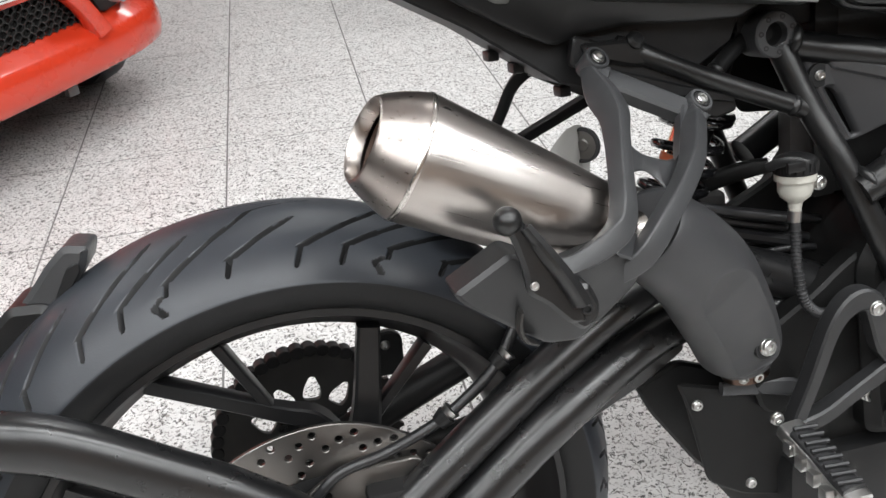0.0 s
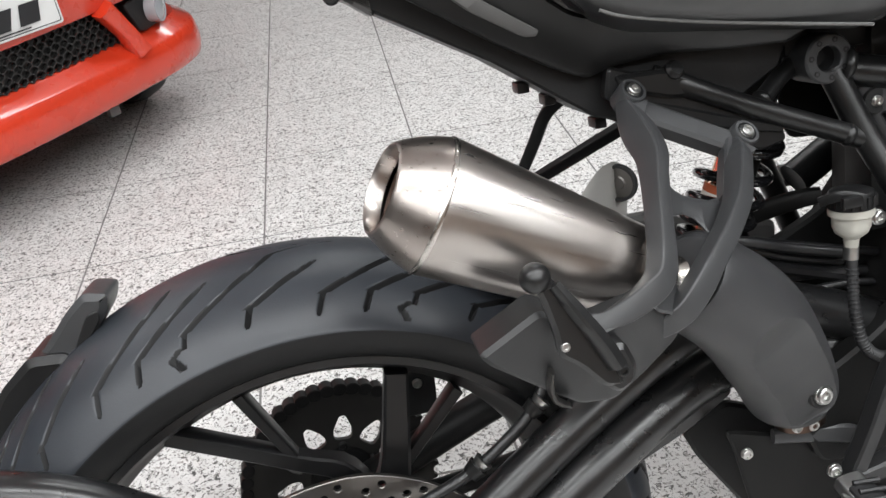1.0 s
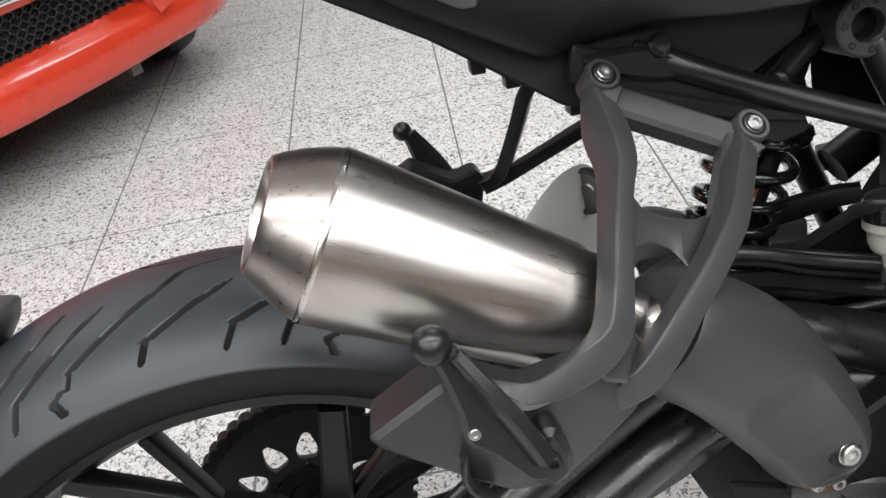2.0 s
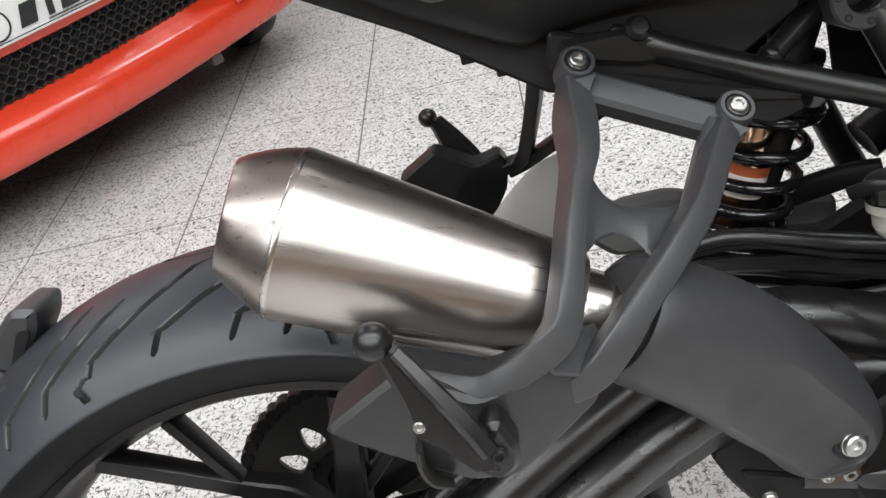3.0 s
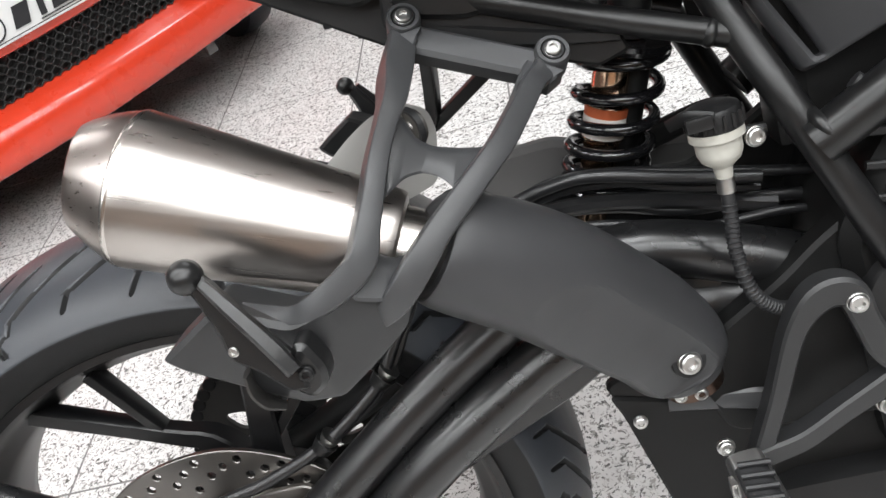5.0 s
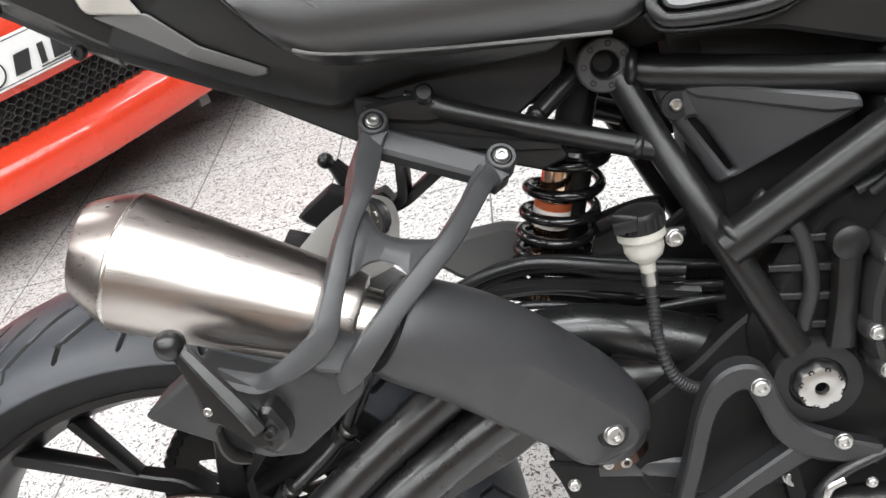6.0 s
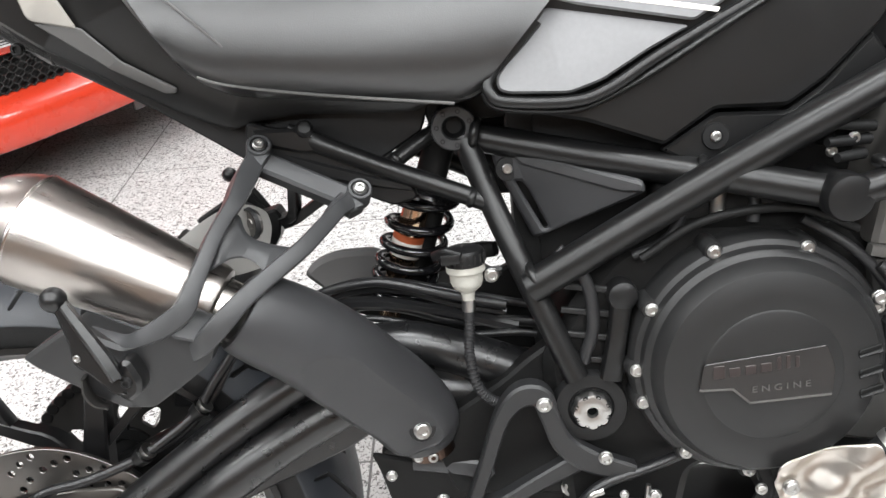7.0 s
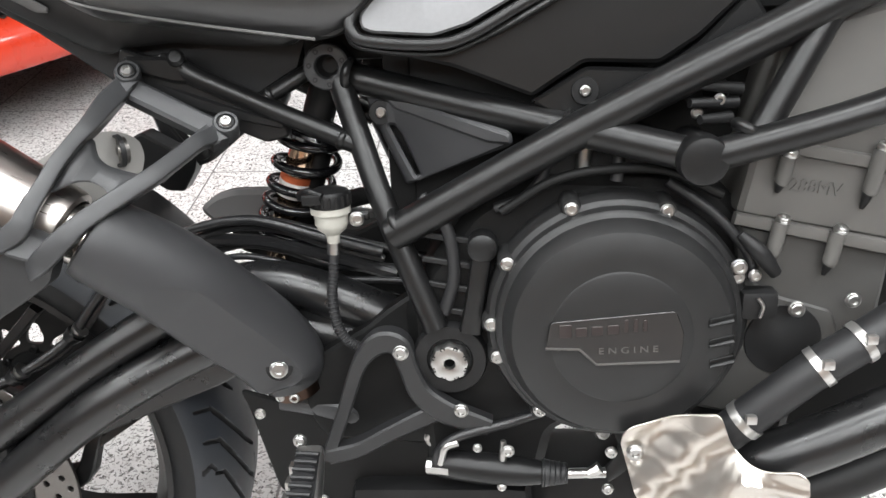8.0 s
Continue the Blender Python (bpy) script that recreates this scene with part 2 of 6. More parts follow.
def sweep(pts, radius, n=12, sub=6, up=None, power=2.0, bm=None, cap=True, shape=None):
    """A tube along pts. radius: a number, or for each point a number or (across, deep). up: the deep direction. power: 2 round, 5 boxy."""
    bm = bm or bmesh.new()
    rr = [radius] * len(pts) if not isinstance(radius, (list, tuple)) else list(radius)
    rr = [(r, r) if not isinstance(r, (tuple, list)) else r for r in rr]
    c = curve_points([(*p, *r) for p, r in zip(pts, rr)], sub)
    pos, rad = c[:, :3], c[:, 3:]
    tan = np.gradient(pos, axis=0)
    tan /= np.linalg.norm(tan, axis=1)[:, None]
    rings, normal = [], None
    for i in range(len(pos)):
        ref = np.array(up, float) if up is not None else normal if normal is not None else (np.array([0, 0, 1.0]) if abs(tan[i][2]) < 0.9 else np.array([1.0, 0, 0]))
        normal = ref - (ref @ tan[i]) * tan[i]
        normal /= np.linalg.norm(normal)
        side = np.cross(tan[i], normal)
        ring = []
        for k in range(n):
            a = 2 * math.pi * (k + 0.5) / n
            ca, sa = math.cos(a), math.sin(a)
            e = 2.0 / power
            x, y = math.copysign(abs(ca) ** e, ca), math.copysign(abs(sa) ** e, sa)
            v = pos[i] + side * x * rad[i][0] + normal * y * rad[i][1]
            if shape is not None:
                v = shape(v, pos[i], i / (len(pos) - 1), a)
            ring.append(bm.verts.new(v))
        rings.append(ring)
    for a, b in zip(rings, rings[1:]):
        for k in range(n):
            bm.faces.new((a[k], a[(k + 1) % n], b[(k + 1) % n], b[k]))
    if cap:
        bm.faces.new(rings[0][::-1])
        bm.faces.new(rings[-1])
    return bm


def lathe(profile, centre, axis, n=32, bm=None, closed=False, arc=(0, 360), cap=False):
    """Turns a profile of (radius, height) round an axis through centre. arc in degrees."""
    bm = bm or bmesh.new()
    ax = np.array(axis, float)
    ax /= np.linalg.norm(ax)
    ref = np.array([0, 0, 1.0]) if abs(ax[2]) < 0.9 else np.array([1.0, 0, 0])
    u = np.cross(ref, ax)
    u /= np.linalg.norm(u)
    w = np.cross(ax, u)
    full = abs(arc[1] - arc[0]) >= 359.9
    m = n if full else n + 1
    cols = []
    for k in range(m):
        a = math.radians(arc[0] + (arc[1] - arc[0]) * k / n)
        d = u * math.cos(a) + w * math.sin(a)
        cols.append([bm.verts.new(np.array(centre) + d * r + ax * h) for r, h in profile])
    np_ = len(profile)
    for k in range(n):
        a, b = cols[k], cols[(k + 1) % m]
        for i in range(np_ if closed else np_ - 1):
            j = (i + 1) % np_
            bm.faces.new((a[i], a[j], b[j], b[i]))
    if not full and closed:
        bm.faces.new(cols[0][::-1])
        bm.faces.new(cols[-1])
    if full and not closed:
        for i in (0, np_ - 1):
            if profile[i][0] > 1e-5 and cap:
                bm.faces.new([c[i] for c in cols])
    bmesh.ops.remove_doubles(bm, verts=bm.verts, dist=1e-6)
    bmesh.ops.recalc_face_normals(bm, faces=bm.faces)
    return bm


def rounded(outline, r=0.005, seg=4):
    """An outline with its corners rounded."""
    p = [np.array(q, float) for q in outline]
    out = []
    for i in range(len(p)):
        a, b, c = p[i - 1], p[i], p[(i + 1) % len(p)]
        d1, d2 = a - b, c - b
        l1, l2 = np.linalg.norm(d1), np.linalg.norm(d2)
        k = min(r, l1 * 0.45, l2 * 0.45)
        s, e = b + d1 / l1 * k, b + d2 / l2 * k
        for j in range(seg + 1):
            t = j / seg
            out.append((1 - t) ** 2 * s + 2 * t * (1 - t) * b + t * t * e)
    return out


def slab(outline, place, deep, bevel=0.0015, holes=(), bm=None):
    """A plate: an outline (and holes) of 2D points, put into space by place(a, b, d), d from 0 to deep, with a chamfered rim."""
    bm = bm or bmesh.new()
    loops = [list(outline)] + [list(h) for h in holes]
    made, edges = [], []
    for loop in loops:
        vs = [bm.verts.new((p[0], p[1], 0)) for p in loop]
        made.append(vs)
        edges += [bm.edges.new((vs[i], vs[(i + 1) % len(vs)])) for i in range(len(vs))]
    res = bmesh.ops.triangle_fill(bm, edges=edges, use_beauty=True, normal=(0, 0, 1))
    faces = [f for f in res["geom"] if isinstance(f, bmesh.types.BMFace)]
    tri = [[v for v in f.verts] for f in faces]
    grids = []
    for depth, inset in ((0.0, bevel), (bevel, 0.0), (deep - bevel, 0.0), (deep, bevel)):
        layer = {}
        for li, vs in enumerate(made):
            xy = np.array([v.co[:2] for v in vs])
            nx, pv = np.roll(xy, -1, 0), np.roll(xy, 1, 0)
            t = nx - pv
            t /= np.linalg.norm(t, axis=1)[:, None] + 1e-12
            area = 0.5 * np.sum(xy[:, 0] * nx[:, 1] - nx[:, 0] * xy[:, 1])
            inward = np.stack([-t[:, 1], t[:, 0]], 1) * (1 if area > 0 else -1) * (1 if li == 0 else -1)
            moved = xy + inward * inset
            for v, q in zip(vs, moved):
                layer[v] = bm.verts.new(place(q[0], q[1], depth))
        grids.append(layer)
    for t in tri:
        bm.faces.new([grids[0][v] for v in t][::-1])
        bm.faces.new([grids[3][v] for v in t])
    for vs in made:
        for a, b in zip(grids, grids[1:]):
            for i in range(len(vs)):
                p, q = vs[i], vs[(i + 1) % len(vs)]
                bm.faces.new((a[p], a[q], b[q], b[p]))
    bmesh.ops.delete(bm, geom=[v for vs in made for v in vs], context="VERTS")
    bmesh.ops.recalc_face_normals(bm, faces=bm.faces)
    return bm


def flat_y(y, way=-1):
    """Plates that stand along the machine: outline in (x, z), starting at y and growing outwards."""
    return lambda a, b, d: (a, y + way * d, b)


def box(lo, hi, bevel=0.002, bm=None):
    bm2 = bmesh.new()
    bmesh.ops.create_cube(bm2, size=1)
    for v in bm2.verts:
        v.co = [lo[i] + (v.co[i] + 0.5) * (hi[i] - lo[i]) for i in range(3)]
    if bevel:
        bmesh.ops.bevel(bm2, geom=list(bm2.edges), offset=bevel, segments=2, affect="EDGES", profile=0.6)
    return bm2


def mesh_of(name, bm, mat, sharp=38):
    me = bpy.data.meshes.new(name)
    bm.to_mesh(me)
    bm.free()
    me.materials.append(mat)
    me.shade_smooth()
    me.set_sharp_from_angle(angle=radians(sharp))
    return me


def part(name, bm, mat, parent, label="", sharp=38):
    ob = new(name, mesh_of(name, bm, mat, sharp))
    ob.parent = parent
    if label:
        ob["label"] = label
    return ob


def spot(name, me, parent, at, direction=(0, -1, 0), scale=1.0, turn=0.0, label=""):
    """A small shared mesh, its own z axis laid along direction."""
    ob = new(name, me)
    ob.parent = parent
    q = Vector(direction).to_track_quat("Z", "Y").to_matrix().to_4x4()
    ob.matrix_local = Matrix.Translation(at) @ q @ Matrix.Rotation(turn, 4, "Z") @ Matrix.Scale(scale, 4)
    if label:
        ob["label"] = label
    return ob


def bolt_mesh(name, mat, r=1.0):
    """Domed flange bolt with a hexagon socket, radius 1."""
    bm = lathe([(0.0, 0.25), (0.42, 0.25), (0.46, 0.62), (0.72, 0.62), (0.86, 0.5), (0.92, 0.2), (1.0, 0.15), (1.0, -0.2)], (0, 0, 0), (0, 0, 1), n=18)
    return mesh_of(name, bm, mat, 30)


BOLT = bolt_mesh("bolt", M_CHROME)
BOLT_DARK = bolt_mesh("dark_bolt", M_DEEP)
# dark ring; stands in for the shade of holes and sunk bolt seats
DARK_RING = mesh_of("dark_ring", lathe([(0.5, 0.1), (1.0, 0.1), (1.05, 0.0), (1.05, -0.2)], (0, 0, 0), (0, 0, 1), n=20), M_DEEP)

# ---- the room ----
floor = new("floor", mesh_of("floor", box((-7, -5, -0.08), (7, 9, -0.0009), 0), M_GROUT))
tagged(floor, "pale speckled terrazzo tile floor with thin grey joints", "floor", kind="structure")
# unseen walls, added; their grey and beige shape what the machine reflects
for nm, lo, hi in (("wall_north", (-7, 9, 0), (7, 9.2, 3)), ("wall_south", (-7, -5.2, 0), (7, -5, 3)), ("wall_west", (-7.2, -5.2, 0), (-7, 9.2, 3)), ("wall_east", (7, -5.2, 0), (7.2, 9.2, 3))):
    tagged(new(nm, mesh_of(nm, box(lo, hi, 0), M_WARM if nm == "wall_south" else M_WALL)), "unseen warm beige wall, added to warm the reflections" if nm == "wall_south" else "unseen grey wall, added to keep reflections dark", "wall", kind="structure")
tagged(new("ceiling", mesh_of("ceiling", box((-7.2, -5.2, 3), (7.2, 9.2, 3.15), 0), M_CEIL)), "plain white showroom ceiling", "ceiling", kind="structure")

lamp_frame_mesh = mesh_of("lamp_frame", slab([(-0.74, -0.26), (0.74, -0.26), (0.74, 0.26), (-0.74, 0.26)], lambda a, b, d: (a, b, -d), 0.07, 0.004, holes=[[(-0.715, -0.235), (-0.715, 0.235), (0.715, 0.235), (0.715, -0.235)]]), M_TRUNK)
for lx, ly in LAMPS:
    o = new("ceiling_lamp", lamp_frame_mesh)
    o.location = (lx, ly, 2.999)
    tagged(o, "white rectangular ceiling light fitting", "ceiling light", "ceiling lights")

# ---- the red microcar ----
car = new("microcar")
car.matrix_world = Matrix.Translation((-0.808, 1.89, 0)) @ Matrix.Rotation(math.atan2(0.723, 0.691), 4, "Z")
tagged(car, "small glossy orange-red car with black mesh grille", "car")
CAR_LINE = [(-0.785, 0.9), (-0.775, 0.45), (-0.74, 0.26), (-0.63, 0.13), (-0.44, 0.055), (-0.28, 0.018), (-0.05, 0.0), (0.1, 0.003), (0.3, 0.024), (0.45, 0.048), (0.62, 0.082), (0.74, 0.15), (0.81, 0.28), (0.83, 0.45), (0.84, 0.9)]


def car_band(section, line=CAR_LINE, sub=5, close=True, keep=None):
    """A band round the nose: section rows of (inwards, z)."""
    c = curve_points(line, sub)
    t = np.gradient(c, axis=0)
    t /= np.linalg.norm(t, axis=1)[:, None]
    inward = np.stack([-t[:, 1], t[:, 0]], 1)
    bm = bmesh.new()
    rows = []
    for p, q in zip(c, inward):
        if keep and not keep[0] <= p[0] <= keep[1]:
            continue
        rows.append([bm.verts.new((p[0] + q[0] * a, p[1] + q[1] * a, z)) for a, z in section])
    k = len(section)
    for a, b in zip(rows, rows[1:]):
        for i in range(k if close else k - 1):
            bm.faces.new((a[i], b[i], b[(i + 1) % k], a[(i + 1) % k]))
    if close:
        bm.faces.new(rows[0])
        bm.faces.new(rows[-1][::-1])
    bmesh.ops.recalc_face_normals(bm, faces=bm.faces)
    return bm


def on_nose(u, back):
    """The place on the nose at u across, some way back from its skin."""
    c = curve_points(CAR_LINE, 8)
    i = int(np.argmin(abs(c[:, 0] - u)))
    return float(c[i, 1] + back)


part("bumper_lip", car_band([(0.07, 0.185), (0.012, 0.192), (0.002, 0.2), (-0.004, 0.225), (-0.003, 0.262), (0.004, 0.286), (0.010, 0.293), (0.045, 0.312), (0.055, 0.322), (0.09, 0.322)]), M_RED, car, "glossy red front bumper lip")
part("underside_lip", car_band([(0.14, 0.155), (0.12, 0.188), (0.25, 0.188), (0.25, 0.155)]), M_DEEP, car)
part("upper_bumper", car_band([(0.045, 0.418), (0.03, 0.424), (0.022, 0.44), (0.022, 0.60), (0.05, 0.64), (0.12, 0.66), (0.12, 0.418)]), M_RED, car)
part("grille_backing", car_band([(0.075, 0.31), (0.07, 0.43), (0.1, 0.43), (0.1, 0.31)], keep=(-0.6, 0.64)), M_MESH, car)
bm = bmesh.new()
for row in range(7):
    z0 = 0.325 + row * 0.0155
    prev = None
    for k in range(74):
        u = -0.45 + k * 0.0125
        zz = z0 + (0.0042 if (k + row) % 2 else -0.0042)
        y0 = on_nose(u, 0.05)
        cur = [bm.verts.new((u, y0 + d, zz + h)) for d, h in ((0, -0.0016), (0, 0.0016), (0.014, 0.0016), (0.014, -0.0016))]
        if prev:
            for i in range(4):
                bm.faces.new((prev[i], cur[i], cur[(i + 1) % 4], prev[(i + 1) % 4]))
        prev = cur
for row in range(6):
    for k in range(74):
        if (k + row) % 2:
            u, z0 = -0.45 + k * 0.0125, 0.325 + row * 0.0155
            y0 = on_nose(u, 0.05)
            vs = [bm.verts.new((u + a, y0 + d, z0 + h)) for h in (0.0042, 0.0113) for a, d in ((-0.0014, 0), (0.0014, 0), (0.0014, 0.014), (-0.0014, 0.014))]
            for i in range(4):
                bm.faces.new((vs[i], vs[(i + 1) % 4], vs[4 + (i + 1) % 4], vs[4 + i]))
part("mesh_grille", bm, M_MESH, car, "black plastic honeycomb grille")
for sx in (1, -1):
    bm = sweep([(sx * 0.485, on_nose(sx * 0.485, 0.012), 0.292), (sx * 0.455, on_nose(sx * 0.455, 0.018), 0.355), (sx * 0.405, on_nose(sx * 0.405, 0.018), 0.43)], [(0.026, 0.03), (0.022, 0.03), (0.026, 0.03)], n=12, up=(0, 1, 0), power=4)
    part("bumper_pillar", bm, M_RED, car)
    part("fog_pocket", slab(rounded([(sx * 0.49, 0.41), (sx * 0.525, 0.322), (sx * 0.64, 0.335), (sx * 0.66, 0.42)][::sx], 0.02), lambda a, b, d: (a, on_nose(a, 0.04 + d), b), 0.03, 0.003), M_DEEP, car)
    lamp = part("fog_lamp", lathe([(0.0, 0.006), (0.022, 0.004), (0.03, 0.0), (0.036, 0.002), (0.036, -0.03)], (sx * 0.6, on_nose(0.6, 0.02), 0.37), (sx * 0.5, -0.85, 0), n=24), M_GLASSY, car, "round clear fog lamp")
    part("headlamp", slab(rounded([(sx * 0.36, 0.63), (sx * 0.62, 0.62), (sx * 0.66, 0.70), (sx * 0.45, 0.75)][::sx], 0.03), lambda a, b, d: (a, on_nose(a, 0.075 - d) + (b - 0.62) * 0.9, b), 0.02, 0.004), M_GLASSY, car)
plate = part("plate_holder", slab(rounded([(-0.255, 0.448), (0.275, 0.444), (0.275, 0.552), (-0.255, 0.556)], 0.008), lambda a, b, d: (a, 0.012 - d + 0.11 * max(0, a) ** 2, b), 0.012, 0.002), M_WHITE, car, "white advertising plate with thin black edge line")
part("plate_line", slab(rounded([(-0.249, 0.454), (0.269, 0.450), (0.269, 0.547), (-0.249, 0.551)], 0.006), lambda a, b, d: (a, 0.0005 - d + 0.11 * max(0, a) ** 2, b), 0.0012, 0.0002, holes=[rounded([(-0.247, 0.456), (0.267, 0.452), (0.267, 0.545), (-0.247, 0.549)], 0.006)[::-1]]), M_INK, plate)
for k, (lean_, wide_) in enumerate(((0.018, 0.05), (0.010, 0.020), (0.014, 0.055), (0.018, 0.05), (0.012, 0.066))):
    x0 = -0.062 + (0.0, 0.066, 0.098, 0.165, 0.228)[k]
    part("printed_bar", slab([(x0, 0.466), (x0 + wide_ * 0.78, 0.466), (x0 + wide_ * 0.78 + lean_, 0.512), (x0 + lean_, 0.512)], lambda a, b, d: (a, 0.0 - d + 0.11 * max(0, a) ** 2, b), 0.0014, 0.0002), M_INK, plate)
part("printed_bar", slab([(0.0, 0.459), (0.19, 0.457), (0.19, 0.460), (0.0, 0.462)], lambda a, b, d: (a, 0.0 - d + 0.11 * max(0, a) ** 2, b), 0.0012, 0.0002), M_INK, plate)
part("printed_emblem", lathe([(0.030, 0.0), (0.034, 0.0013), (0.030, 0.0013)], (-0.11, 0.0, 0.492), (0, -1, 0), n=28, closed=True), M_INK, plate)
part("towing_tab", box((0.352, 0.085, 0.150), (0.384, 0.108, 0.19), 0.004), M_GREYTRIM, car)
# bonnet, cabin and wheels
bm = bmesh.new()
rows = []
for y, z, w in ((0.10, 0.655, 0.56), (0.2, 0.74, 0.61), (0.4, 0.82, 0.645), (0.65, 0.88, 0.665), (0.9, 0.92, 0.68)):
    rows.append([bm.verts.new((w * math.sin(a), y, z - 0.10 * (1 - math.cos(a)))) for a in np.linspace(-1.35, 1.35, 15)])
for a, b in zip(rows, rows[1:]):
    for i in range(14):
        bm.faces.new((a[i], a[i + 1], b[i + 1], b[i]))
part("bonnet", bm, M_RED, car)
bm = bmesh.new()
prof = [(0.9, 0.92), (1.35, 1.38), (1.6, 1.45), (2.3, 1.42), (2.62, 1.0), (2.68, 0.5), (2.6, 0.22), (0.9, 0.22)]
left = [bm.verts.new((-0.775 + 0.12 * max(0, z - 0.9), y, z)) for y, z in prof]
right = [bm.verts.new((0.775 - 0.12 * max(0, z - 0.9), y, z)) for y, z in prof]
bm.faces.new(left)
bm.faces.new(right[::-1])
for i in range(len(prof)):
    j = (i + 1) % len(prof)
    bm.faces.new((left[i], right[i], right[j], left[j]))
bmesh.ops.recalc_face_normals(bm, faces=bm.faces)
bmesh.ops.bevel(bm, geom=list(bm.edges), offset=0.04, segments=3, affect="EDGES")
part("cabin", bm, M_RED, car)
part("windscreen", slab(rounded([(-0.58, 0.0), (0.58, 0.0), (0.5, 0.52), (-0.5, 0.52)], 0.05), lambda a, b, d: (a, 0.93 + b * 0.72 - d * 0.7, 0.97 + b * 0.72 + d * 0.7), 0.012, 0.003), M_GLASSY, car)
part("nose_core", box((-0.56, 0.18, 0.2), (0.56, 0.95, 0.62), 0.03), M_DEEP, car)
for sx in (1, -1):
    for wy in (0.52, 2.2):
        wheel = part("wheel", lathe([(0.13, -0.06), (0.19, -0.065), (0.235, -0.045), (0.243, 0.0), (0.235, 0.045), (0.19, 0.065), (0.13, 0.06)], (sx * 0.68, wy, 0.243), (1, 0, 0), n=36), M_RUBBER, car)
        part("rim", lathe([(0.0, 0.03), (0.06, 0.035), (0.1, 0.02), (0.135, 0.055), (0.14, 0.0)], (sx * 0.68, wy, 0.243), (sx, 0, 0), n=28), M_CHROME, wheel)

# ---- a second motorcycle's wheel beyond ----
far = new("parked_motorcycle")
far.matrix_world = Matrix.Translation((0.46, 3.32, 0.31)) @ Matrix.Rotation(radians(-15), 4, "Z")
tagged(far, "black parked motorcycle, its wheel on the tiles", "motorcycle")
part("tyre", lathe([(0.22, -0.05), (0.26, -0.06), (0.295, -0.045), (0.31, 0.0), (0.295, 0.045), (0.26, 0.06), (0.22, 0.05)], (0, 0, 0), (0, 1, 0), n=48), M_RUBBER, far)
part("rim", lathe([(0.225, -0.045), (0.20, -0.03), (0.2, 0.03), (0.225, 0.045)], (0, 0, 0), (0, 1, 0), n=48), M_SWING, far)
part("hub", lathe([(0.0, -0.06), (0.03, -0.06), (0.035, 0.0), (0.03, 0.06), (0.0, 0.06)], (0, 0, 0), (0, 1, 0), n=20), M_SWING, far)
for k in range(6):
    a = k * math.pi / 3
    part("spoke", sweep([(0.02 * math.cos(a), 0, 0.02 * math.sin(a)), (0.21 * math.cos(a), 0, 0.21 * math.sin(a))], 0.012, n=8, sub=2), M_SWING, far)

# ---- the motorcycle ----
bike = new("motorcycle")
bike.matrix_world = Matrix.Translation((-0.045, 0.525, 0.307)) @ Matrix.Rotation(radians(2), 4, "Z") @ Matrix.Rotation(radians(-16), 4, "X")
tagged(bike, "black naked motorcycle leaning on its stand, with stainless silencer", "motorcycle")

# rear wheel
rim = part("rear_wheel", lathe([(0.250, -0.073), (0.2465, -0.079), (0.240, -0.079), (0.235, -0.071), (0.231, -0.055), (0.221, -0.042), (0.216, -0.02), (0.216, 0.02), (0.221, 0.042), (0.231, 0.055), (0.235, 0.071), (0.240, 0.079), (0.2465, 0.079), (0.250, 0.073), (0.239, 0.06), (0.239, -0.06)], (0, 0, 0), (0, 1, 0), n=96, closed=True), M_RIM, bike, "black cast alloy rear wheel")


